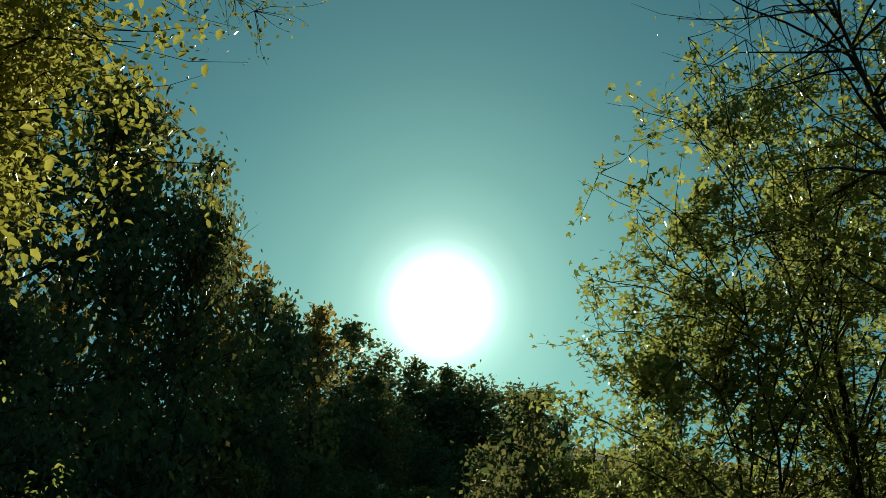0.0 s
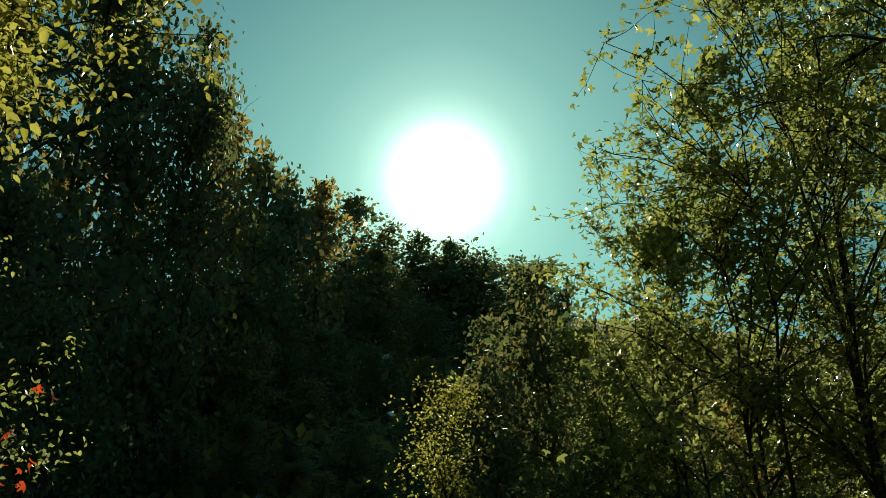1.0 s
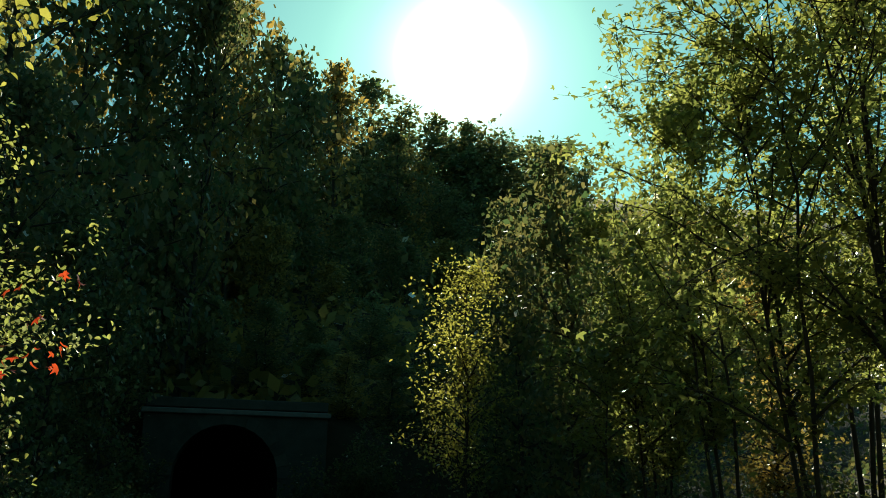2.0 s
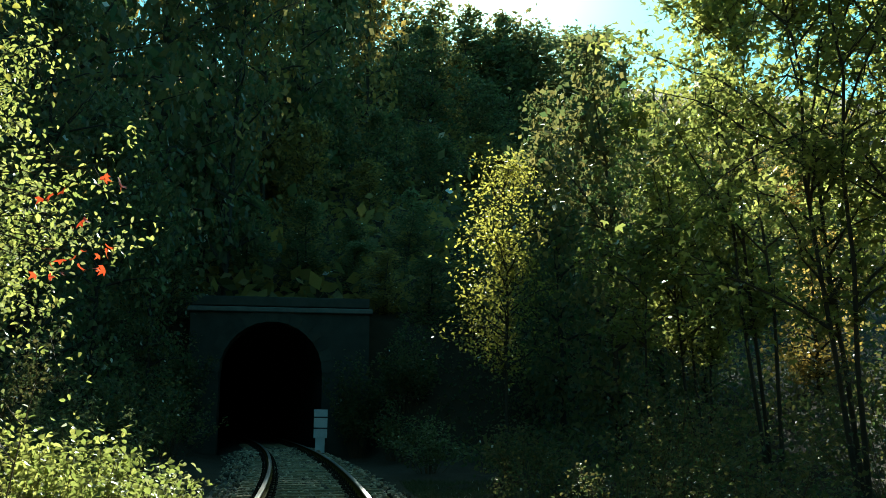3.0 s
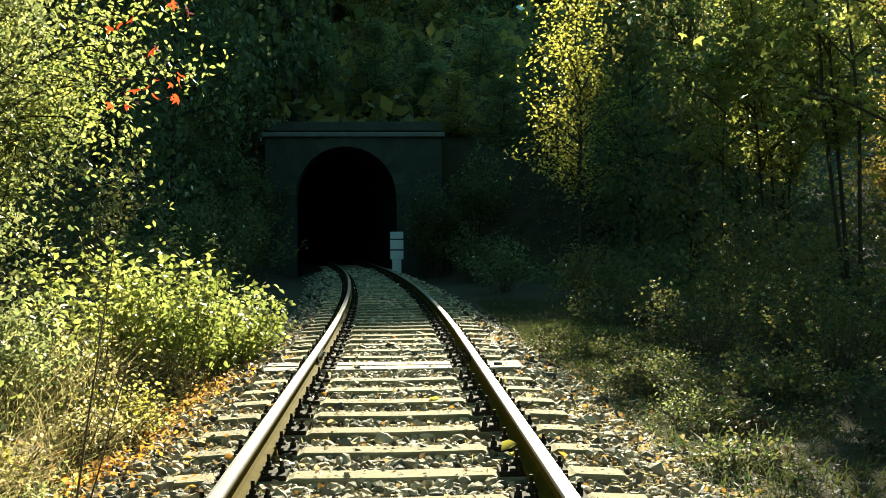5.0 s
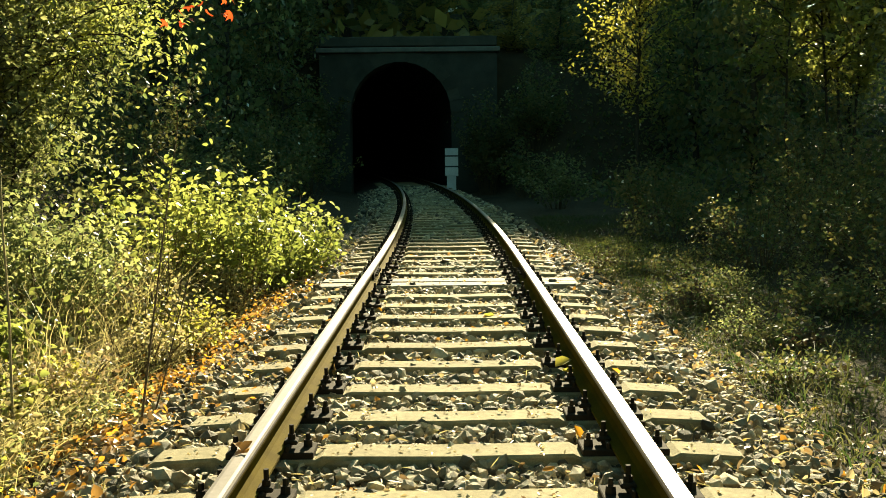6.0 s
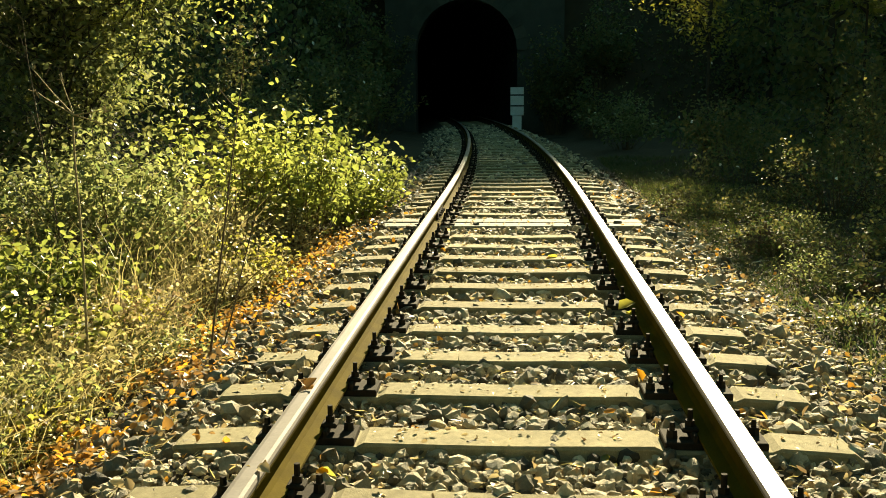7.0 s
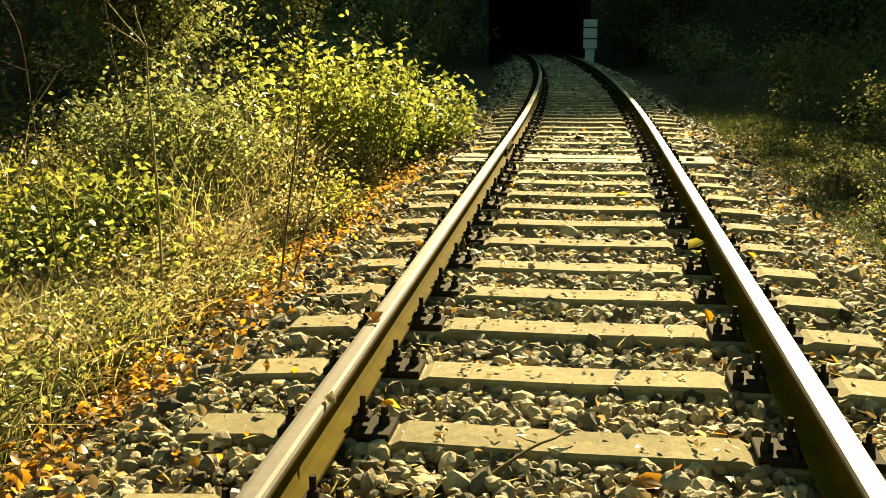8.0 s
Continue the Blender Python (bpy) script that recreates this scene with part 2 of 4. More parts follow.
class Tubes:
    """Collects tapered round limbs into one mesh."""

    def __init__(self, sides=5):
        self.v, self.f, self.n, self.sides = [], [], 0, sides

    def add(self, pts, r0, r1):
        pts = np.asarray(pts, float)
        k, s = len(pts), self.sides
        d = np.gradient(pts, axis=0)
        d /= np.linalg.norm(d, axis=1, keepdims=True) + 1e-9
        up = np.where(np.abs(d[:, 2:3]) > 0.9, [[1.0, 0, 0]], [[0, 0, 1.0]])
        a = np.cross(d, up)
        a /= np.linalg.norm(a, axis=1, keepdims=True) + 1e-9
        b = np.cross(d, a)
        r = np.linspace(r0, r1, k)[:, None, None]
        t = np.arange(s) * 2 * np.pi / s
        self.v.append((pts[:, None] + r * (np.cos(t)[None, :, None] * a[:, None] + np.sin(t)[None, :, None] * b[:, None])).reshape(-1, 3))
        i = np.arange(k - 1)[:, None] * s
        j, j2 = np.arange(s)[None], (np.arange(s)[None] + 1) % s
        self.f.append(self.n + np.stack([i + j, i + j2, i + s + j2, i + s + j], -1).reshape(-1, 4))
        self.n += k * s

    def data(self):
        return np.concatenate(self.v), np.concatenate(self.f)


def leaves(rng, at, size, droop=0.5, facing=None, wide=0.55, flat=False):
    """Folded pointed leaves at the given places: six corners and two quads each."""
    n = len(at)
    d = rng.normal(size=(n, 3)) * (1, 1, 0.32 if flat else 0.6)
    d[:, 2] -= 0.0 if flat else droop
    if facing is not None:
        d += facing
    d /= np.linalg.norm(d, axis=1, keepdims=True) + 1e-9
    side = np.cross(d, rng.normal(size=(n, 3)) * 0.55 + (0, 0, 1.0) if flat else rng.normal(size=(n, 3)) * 0.62 + (0, 0, 0.9))
    side /= np.linalg.norm(side, axis=1, keepdims=True) + 1e-9
    nor = np.cross(side, d)
    s = (size * rng.uniform(0.6, 1.25, n))[:, None]
    w = s * wide * rng.uniform(0.8, 1.15, (n, 1)) * 0.5
    fold = w * rng.uniform(0.1, 0.7, (n, 1))
    curl = s * rng.uniform(-0.25, 0.1, (n, 1))
    base, tip = at, at + d * s + nor * curl
    l1, l2 = at + d * s * 0.3 + side * w + nor * fold, at + d * s * 0.68 + side * w * 0.8 + nor * (fold + curl * 0.4)
    r1, r2 = at + d * s * 0.3 - side * w + nor * fold, at + d * s * 0.68 - side * w * 0.8 + nor * (fold + curl * 0.4)
    v = np.stack([base, l1, l2, tip, r2, r1], 1).reshape(-1, 3)
    o = np.arange(n)[:, None] * 6
    return v, np.concatenate([o + [[0, 1, 2, 3]], o + [[0, 3, 4, 5]]], 1).reshape(-1, 4)


def lobed(rng, at, size, droop=0.5):
    """Maple-like leaves: three folded lobes fanning from one base, ten corners and four quads each."""
    n = len(at)
    d = rng.normal(size=(n, 3)) * (1, 1, 0.6) - (0, 0, droop)
    d /= np.linalg.norm(d, axis=1, keepdims=True) + 1e-9
    side = np.cross(d, rng.normal(size=(n, 3)) * 0.7 + (0, 0, 0.8))
    side /= np.linalg.norm(side, axis=1, keepdims=True) + 1e-9
    nor = np.cross(side, d)
    s = (size * rng.uniform(0.6, 1.25, n))[:, None]
    lift = rng.uniform(0.02, 0.14, (n, 1))
    corners = [(0, 0, 0)] + [(length * math.sin(a), length * math.cos(a), abs(math.sin(a)) + (0.6 if length > 0.7 else 0)) for a, length in ((-1.5, 0.42), (-1.05, 0.78), (-0.5, 0.45), (-0.22, 0.62), (0.0, 1.0), (0.22, 0.62), (0.5, 0.45), (1.05, 0.78), (1.5, 0.42))]
    v = np.stack([at + side * s * u + d * s * w + nor * s * lift * h for u, w, h in corners], 1).reshape(-1, 3)
    o = np.arange(n)[:, None] * 10
    return v, np.concatenate([o + [q] for q in ([0, 1, 2, 3], [0, 3, 4, 5], [0, 5, 6, 7], [0, 7, 8, 9])], 1).reshape(-1, 4)


def sprays(rng, at, size):
    """Single bent leaf clusters for far crowns: one quad each."""
    n = len(at)
    d = rng.normal(size=(n, 3)) + (0, 0, -0.2)
    d /= np.linalg.norm(d, axis=1, keepdims=True)
    e = np.cross(d, rng.normal(size=(n, 3)))
    e /= np.linalg.norm(e, axis=1, keepdims=True)
    s = (size * rng.uniform(0.5, 1.4, n))[:, None]
    v = np.stack([at, at + d * s * 0.5 + e * s * 0.32, at + d * s, at + d * s * 0.45 - e * s * 0.3], 1).reshape(-1, 3)
    return v, np.arange(n)[:, None] * 4 + np.arange(4)[None]


def bend(rng, a, b, k=6, wobble=0.08, sag=0.0):
    a, b = np.asarray(a, float), np.asarray(b, float)
    t = np.linspace(0, 1, k)[:, None]
    p = a + (b - a) * t
    w = rng.normal(size=(k, 3)) * wobble * np.linalg.norm(b - a)
    w[0] = 0
    p += np.cumsum(w, 0) * 0.5 * t
    p[:, 2] += sag * (t[:, 0] * (1 - t[:, 0])) * 4 * np.linalg.norm(b - a)
    return p


# ---- the lie of the land ----
TUNNEL_Y = 40.0


def mid(y):
    """The track's middle: straight, then a gentle curve to the left."""
    return -(np.maximum(0, np.asarray(y, float) - 10.0) ** 2) / 570.0


def smooth(a, b, v):
    t = np.clip((v - a) / (b - a), 0, 1)
    return t * t * (3 - 2 * t)


def land(x, y):
    """Height of the ground."""
    x, y = np.asarray(x, float), np.asarray(y, float)
    s = x - mid(np.minimum(y, 60))
    a = np.abs(s)
    z = np.where(s < 0, -0.34 + 0.11 * np.maximum(0, a - 2.0) + 0.40 * np.maximum(0, np.minimum(a, 60) - 5.0), -0.36 + 0.05 * np.maximum(0, a - 2.0) + 0.33 * np.maximum(0, np.minimum(a, 60) - 7.0))
    rise = np.where(y < TUNNEL_Y + 0.5, 5.3 * smooth(34, TUNNEL_Y + 0.5, y) * smooth(3.3, 5.0, a), 5.3 + 0.43 * (np.minimum(y, 190) - TUNNEL_Y - 0.5))
    z = np.maximum(z, np.where(y > 34, rise - 0.34, -1))
    rough = 0.06 * np.sin(x * 1.7 + y * 0.6) * np.sin(y * 1.3 - x * 0.4) + 0.05 * np.sin(x * 4.1 + 1.0) * np.sin(y * 3.7)
    return z + rough * smooth(1.9, 3.5, a)


def bed(s):
    """Height of the ballast's surface at a distance s from the track's middle."""
    a = np.abs(s)
    return np.where(a < 1.3, -0.085, -0.085 - 0.38 * (a - 1.3))


def build_ground():
    xs = np.concatenate([[-900, -400, -200, -120, -80, -60, -45, -35], np.arange(-28, -8, 1.5), np.arange(-8, 8.01, 0.4), np.arange(9, 28, 1.5), [35, 45, 60, 80, 120, 200, 400, 900]])
    ys = np.concatenate([[-900, -300, -120, -60, -30, -18], np.arange(-12, 40, 0.5), [40.2, 40.8], np.arange(41.5, 60, 1.2), np.arange(62, 130, 4), [140, 160, 190, 240, 320, 500, 900, 1800]])
    gx, gy = np.meshgrid(xs, ys)
    gx = gx + mid(np.clip(gy, 0, 60))
    v = np.stack([gx, gy, land(gx, gy)], -1).reshape(-1, 3)
    nx = len(xs)
    f = []
    for j in range(len(ys) - 1):
        for i in range(nx - 1):
            if 40.1 < ys[j] < 40.5 and max(abs(xs[i]), abs(xs[i + 1])) < 3.3:
                continue  # the tunnel's mouth
            f.append((j * nx + i, j * nx + i + 1, (j + 1) * nx + i + 1, (j + 1) * nx + i))
    ob = part("ground", (v, np.array(f)), M_SOIL)
    for p in ob.data.polygons:
        p.use_smooth = True
    tagged(ob, "brown soil with moss and rotting leaves, rising into wooded slopes", "ground", kind="structure")


def strip(offsets, heights, y0, y1, step):
    ys = np.arange(y0, y1 + 0.01, step)
    c = mid(ys)
    v = np.stack([np.stack([c + o, ys, np.full_like(ys, h)], -1) for o, h in zip(offsets, heights)], 1).reshape(-1, 3)
    k = len(offsets)
    i = np.arange(len(ys) - 1)[:, None] * k + np.arange(k - 1)[None]
    return v, np.stack([i, i + 1, i + k + 1, i + k], -1).reshape(-1, 4)


def build_bed():
    s = [-2.3, -1.9, -1.5, -1.3, -0.6, 0, 0.6, 1.3, 1.5, 1.9, 2.3]
    return tagged(part("ballast_bed", strip(s, [float(bed(a)) for a in s], -14, 75, 1.0), M_BED), "dark gritty bed of ballast under the track", "track bed", kind="structure")


STONES = ((1.2, 6, 25000), (6, 12, 14000), (12, 40, 10000), (-6, 1.2, 13000))


def build_stones():
    """The loose broken stone between and beside the sleepers."""
    rng = np.random.default_rng(5)
    phi = (1 + 5 ** 0.5) / 2
    ico = np.array([(-1, phi, 0), (1, phi, 0), (-1, -phi, 0), (1, -phi, 0), (0, -1, phi), (0, 1, phi), (0, -1, -phi), (0, 1, -phi), (phi, 0, -1), (phi, 0, 1), (-phi, 0, -1), (-phi, 0, 1)]) / 1.9
    tri = np.array([(0, 11, 5), (0, 5, 1), (0, 1, 7), (0, 7, 10), (0, 10, 11), (1, 5, 9), (5, 11, 4), (11, 10, 2), (10, 7, 6), (7, 1, 8), (3, 9, 4), (3, 4, 2), (3, 2, 6), (3, 6, 8), (3, 8, 9), (4, 9, 5), (2, 4, 11), (6, 2, 10), (8, 6, 7), (9, 8, 1)])
    ys = np.concatenate([rng.uniform(lo, hi, k) for lo, hi, k in STONES])
    ys = np.sort(ys)
    s = np.clip(rng.normal(0, 1.2, len(ys)) * 0.55 + rng.uniform(-1.55, 1.55, len(ys)) * 0.75, -2.15, 2.15)
    size = np.minimum(rng.lognormal(np.log(0.0195), 0.38, len(ys)), 0.040) * np.interp(ys, [1, 6, 12, 40], [1.0, 1.1, 1.5, 2.2])
    z = bed(s) + rng.uniform(-0.65, 0.85, len(ys)) * 0.046 + size * 0.3
    n = len(ys)
    ang, tl = rng.uniform(0, 6.28, n)[:, None], rng.normal(0, 0.75, n)[:, None]
    stretch = rng.uniform(0.6, 1.4, (n, 1, 3)) * (1, 1, 0.8)
    # the nearest ones have split faces and blunt corners
    pairs = sorted({tuple(sorted(p)) for t in tri.tolist() for p in ((t[0], t[1]), (t[1], t[2]), (t[2], t[0]))})
    half = {p: 12 + i for i, p in enumerate(pairs)}
    mids = np.array([(ico[a] + ico[b]) / 2 for a, b in pairs])
    fine = np.array([q for a, b, c in tri.tolist() for ab, bc, ca in ((half[tuple(sorted((a, b)))], half[tuple(sorted((b, c)))], half[tuple(sorted((c, a)))]),) for q in ((a, ab, ca), (b, bc, ab), (c, ca, bc), (ab, bc, ca))])
    near = (ys > 1.5) & (ys < 3.6) & (z > bed(s) - 0.012)

    def heap(pick, shape, faces, jag):
        k = int(pick.sum())
        v = shape[None] * (1 + rng.normal(0, jag, (k, len(shape), 1))) * stretch[pick] * size[pick][:, None, None]
        c, q, t = np.cos(ang[pick]), np.sin(ang[pick]), tl[pick]
        x, y, zz = v[..., 0], v[..., 1], v[..., 2]
        x, y = x * c - y * q, x * q + y * c
        y, zz = y * np.cos(t) - zz * np.sin(t), y * np.sin(t) + zz * np.cos(t)
        v = np.stack([x + (mid(ys) + s)[pick][:, None], y + ys[pick][:, None], zz + z[pick][:, None]], -1).reshape(-1, 3)
        return v, (np.arange(k)[:, None, None] * len(shape) + faces[None]).reshape(-1, 3)

    broken = np.concatenate([ico, mids * 1.02])
    # a stretch of stones close by, each a piece of its own
    single = near & (ys > 2.0) & (ys < 2.55) & (np.abs(s) < 1.7) & (z > bed(s) + 0.008)
    single &= np.cumsum(single) <= 300
    near &= ~single
    v, f = heap(single, broken, fine, 0.10)
    for one in v.reshape(-1, len(broken), 3):
        part("stone", (one, fine), M_STONE, ballast_bed, flat=True)
    tagged(part("near_ballast_stones", heap(near, broken, fine, 0.10), M_STONE, flat=True), "rough grey-brown ballast stones with blunt broken edges", "gravel", kind="stuff")
    v, f = heap(~near, ico, tri, 0.17)
    tagged(part("ballast_stones", (v, f), M_STONE, flat=True), "grey-brown broken ballast stones, sharp-edged and dusty", "gravel", kind="stuff")


# ---- the track ----
PROFILE = [(-0.0625, 0.02), (0.0625, 0.02), (0.0625, 0.031), (0.022, 0.046), (0.0085, 0.062), (0.0085, 0.122), (0.031, 0.134), (0.0355, 0.141), (0.0355, 0.160), (0.030, 0.168), (0.018, 0.1695)]
HALF = [(-x, z) for x, z in reversed(PROFILE[2:])]


def rail(side, y0, y1):
    """One length of rail: rusty foot and web, and the shining running surface over the head."""
    root = new("rail")
    ring = PROFILE + HALF
    ys = np.append(np.arange(y0, y1, 0.75), y1)
    k = len(ring)
    c = mid(ys) + side * 0.753
    v = np.concatenate([[(cx + px, y, pz) for px, pz in ring] for cx, y in zip(c, ys)])
    f = [(j * k + i, j * k + (i + 1) % k, (j + 1) * k + (i + 1) % k, (j + 1) * k + i) for j in range(len(ys) - 1) for i in range(k)]
    f += [tuple(range(k)), tuple((len(ys) - 1) * k + i for i in reversed(range(k)))]
    part("web_and_foot", (v, f), M_RUST, root, "rusty ochre-brown web and foot", True)
    top = [(-0.0362, 0.150), (-0.0362, 0.1605), (-0.0305, 0.1688), (-0.018, 0.1703), (0.018, 0.1703), (0.0305, 0.1688), (0.0362, 0.1605), (0.0362, 0.150)]
    k = len(top)
    v = np.concatenate([[(cx + px, y, pz) for px, pz in top] for cx, y in zip(c, ys)])
    f = [(j * k + i, j * k + i + 1, (j + 1) * k + i + 1, (j + 1) * k + i) for j in range(len(ys) - 1) for i in range(k - 1)]
    part("running_surface", (v, f), M_HEAD, root, "worn shiny steel head")
    return tagged(root, "long rusty steel rail with a polished head on concrete sleepers", "rail", "rails of the track")


def fishplate(side, y):
    root = new("rail_joint")
    cx = float(mid(y)) + side * 0.753
    for s in (-1, 1):
        bm = box(bmesh.new(), cx + s * 0.0205 - 0.011, cx + s * 0.0205 + 0.011, y - 0.32, y + 0.32, 0.055, 0.128, 0.004)
        plate = part("fishplate", bm, M_IRON, root)
        for k in (-0.22, -0.08, 0.08, 0.22):
            bm = bmesh.new()
            bmesh.ops.create_cone(bm, cap_ends=True, segments=6, radius1=0.017, radius2=0.015, depth=0.03, matrix=pose(cx + s * 0.045, y + k, 0.092, 0, 90, 0))
            part("bolt", bm, M_IRON, plate)
    tagged(root, "rusty bolted fishplate joint clasping two rail ends", "rail joint", "rail joints")


SLEEPERS = [1.18 + 0.585 * k for k in range(-22, 14)] + [9.60, 9.88] + [10.45 + 0.60 * k for k in range(60)]


def sleeper_things():
    """Concrete sleepers with a raised middle and ends, iron plates, clips and bolts; two wooden ones under the joints."""
    bm = bmesh.new()
    xs = [-1.27, -1.24, -0.98, -0.95, -0.56, -0.53, 0.0, 0.53, 0.56, 0.95, 0.98, 1.24, 1.27]
    top = [-0.035, -0.012, 0.004, -0.010, -0.010, 0.006, 0.0, 0.006, -0.010, -0.010, 0.004, -0.012, -0.035]
    rows = [[bm.verts.new((x, y, z + dz)) for x, z in zip(xs, top)] for y, dz in ((-0.094, -0.012), (-0.086, 0), (0.086, 0), (0.094, -0.012))]
    low = [[bm.verts.new((x, y, -0.20)) for x in xs] for y in (-0.102, 0.102)]
    grid = [low[0]] + rows + [low[1]]
    for a, b in zip(grid, grid[1:]):
        for i in range(len(xs) - 1):
            bm.faces.new((a[i], a[i + 1], b[i + 1], b[i]))
    for i in (0, -1):
        bm.faces.new([g[i] for g in grid][:: 1 if i else -1])
    root = new("railway_sleeper")
    part("body", bm, M_CONCRETE, root)
    for s in (-1, 1):
        b = bmesh.new()
        box(b, s * 0.753 - 0.185, s * 0.753 + 0.185, -0.078, 0.078, -0.012, 0.019, 0.004)
        for e in (-1, 1):
            box(b, s * 0.753 + e * 0.075 - 0.008, s * 0.753 + e * 0.075 + 0.008, -0.075, 0.075, 0.015, 0.045, 0.003)
        part("base_plate", b, M_IRON, root, "dark rusty iron base plate")
        for e in (-1, 1):
            cx = s * 0.753 + e * 0.085
            b = bmesh.new()
            box(b, cx - 0.032, cx + 0.028, -0.032, 0.032, 0.038, 0.058, 0.006)
            bmesh.ops.create_cone(b, cap_ends=True, segments=6, radius1=0.019, radius2=0.018, depth=0.022, matrix=pose(cx, 0, 0.069))
            bmesh.ops.create_cone(b, cap_ends=True, segments=7, radius1=0.0105, radius2=0.010, depth=0.05, matrix=pose(cx, 0, 0.095))
            part("clip_bolt", b, M_IRON, root, "tall rusty bolt and clip")
            b = bmesh.new()
            bmesh.ops.create_cone(b, cap_ends=True, segments=6, radius1=0.022, radius2=0.019, depth=0.03, matrix=pose(s * 0.753 + e * 0.152, 0.02 * e, 0.034))
            bmesh.ops.create_cone(b, cap_ends=True, segments=4, radius1=0.012, radius2=0.010, depth=0.03, matrix=pose(s * 0.753 + e * 0.152, 0.02 * e, 0.062, 0, 0, 20))
            part("coach_screw", b, M_IRON, root)
    tagged(root, "weathered pale concrete railway sleeper half sunk in ballast", "sleeper", "sleepers of the track")
    wooden = new("railway_sleeper")
    b = box(bmesh.new(), -1.28, 1.28, -0.13, 0.13, -0.18, 0.004, 0.012)
    part("body", b, M_WOOD, wooden)
    for c in list(root.children):
        if not c.name.startswith("body"):
            o = c.copy()
            scene.collection.objects.link(o)
            o.parent = wooden
    tagged(wooden, "grey weathered wooden sleeper under the rail joint", "sleeper", "sleepers of the track")
    rng = random.Random(3)
    for y in SLEEPERS:
        wood = 9.5 < y < 10
        m = pose(float(mid(y)), y, -0.012 + rng.uniform(-0.006, 0.006), 0, rng.uniform(-0.25, 0.25), math.degrees(max(0, y - 10) / 285) + rng.uniform(-0.7, 0.7))
        copy_thing(wooden if wood else root, m)
    for r in (root, wooden):
        for o in (*r.children_recursive, r):
            bpy.data.objects.remove(o)


def build_track():
    sleeper_things()
    for s in (-1, 1):
        for y0, y1 in ((-14, 9.735), (9.745, 24.7), (24.71, 75)):
            rail(s, y0, y1)
        fishplate(s, 9.74)


# ---- the tunnel ----
def build_tunnel():
    cx, w, spring, wall_l, wall_r, top = -1.95, 2.05, 2.95, -5.2, 1.95, 5.35
    y0, y1 = TUNNEL_Y, TUNNEL_Y + 1.0
    root = new("tunnel_portal")
    # face of the wall round the arch
    n = 20
    arch = [(cx - w, -0.4)] + [(cx - w * math.cos(math.pi * i / n), spring + w * math.sin(math.pi * i / n)) for i in range(n + 1)] + [(cx + w, -0.4)]
    outer = [(wall_l, -0.4)] + [(wall_l + (wall_r - wall_l) * i / n, top) for i in range(n + 1)] + [(wall_r, -0.4)]
    bm = bmesh.new()
    fr = [[bm.verts.new((x, y, z)) for x, z in line] for y, line in ((y0, arch), (y0, outer), (y1, arch), (y1, outer))]
    for i in range(len(arch) - 1):
        bm.faces.new((fr[0][i], fr[0][i + 1], fr[1][i + 1], fr[1][i]))
        bm.faces.new((fr[1][i], fr[1][i + 1], fr[3][i + 1], fr[3][i]))
        bm.faces.new((fr[2][i], fr[0][i], fr[2][i + 1], fr[0][i + 1])[:2] + (fr[0][i + 1], fr[2][i + 1]))
    for i in (0, -1):
        bm.faces.new((fr[0][i], fr[1][i], fr[3][i], fr[2][i]))
    part("wall", bm, M_PORTAL, root)
    part("cornice", box(bmesh.new(), wall_l - 0.12, wall_r + 0.12, y0 - 0.16, y1, top, top + 0.20, 0.03), M_CORNICE, root, "pale projecting stone cornice")
    part("parapet", box(bmesh.new(), wall_l, wall_r, y0 + 0.1, y1, top + 0.262, top + 0.65, 0.03), M_PORTAL, root)
    # arch ring
    for i in range(15):
        a0, a1 = math.pi * (i + 0.03) / 15, math.pi * (i + 0.97) / 15
        b = bmesh.new()
        vs = [[b.verts.new((cx - r * math.cos(a), y, spring + r * math.sin(a))) for r in (w - 0.02, w + 0.45) for a in (a0, a1)] for y in (y0 - 0.06, y0 + 0.2)]
        f, k = vs
        for q in ((f[0], f[1], f[3], f[2]), (k[0], k[2], k[3], k[1]), (f[0], f[2], k[2], k[0]), (f[1], k[1], k[3], f[3]), (f[0], k[0], k[1], f[1]), (f[2], f[3], k[3], k[2])):
            b.faces.new(q)
        part("voussoir", b, M_PORTAL, root)
    tagged(root, "grey stone railway tunnel portal with an arched mouth in the shade", "tunnel portal")
    # the bore, following the curve
    ys = np.linspace(y1 - 0.02, 78, 14)
    ring = [(-w, -0.4)] + [(-w * math.cos(math.pi * i / 14), spring + w * math.sin(math.pi * i / 14)) for i in range(15)] + [(w, -0.4)]
    shift = mid(ys) - mid(y1) + cx
    v = np.concatenate([[(s + px, y, pz) for px, pz in ring] for s, y in zip(shift, ys)])
    k = len(ring)
    f = [(j * k + i, (j + 1) * k + i, (j + 1) * k + i + 1, j * k + i + 1) for j in range(len(ys) - 1) for i in range(k - 1)]
    f.append(tuple((len(ys) - 1) * k + i for i in range(k)))
    f += [(j * k, j * k + k - 1, (j + 1) * k + k - 1, (j + 1) * k) for j in range(len(ys) - 1)]
    tagged(part("tunnel_bore", (v, f), M_BORE), "soot-black vaulted lining of the railway tunnel", "tunnel", kind="structure")


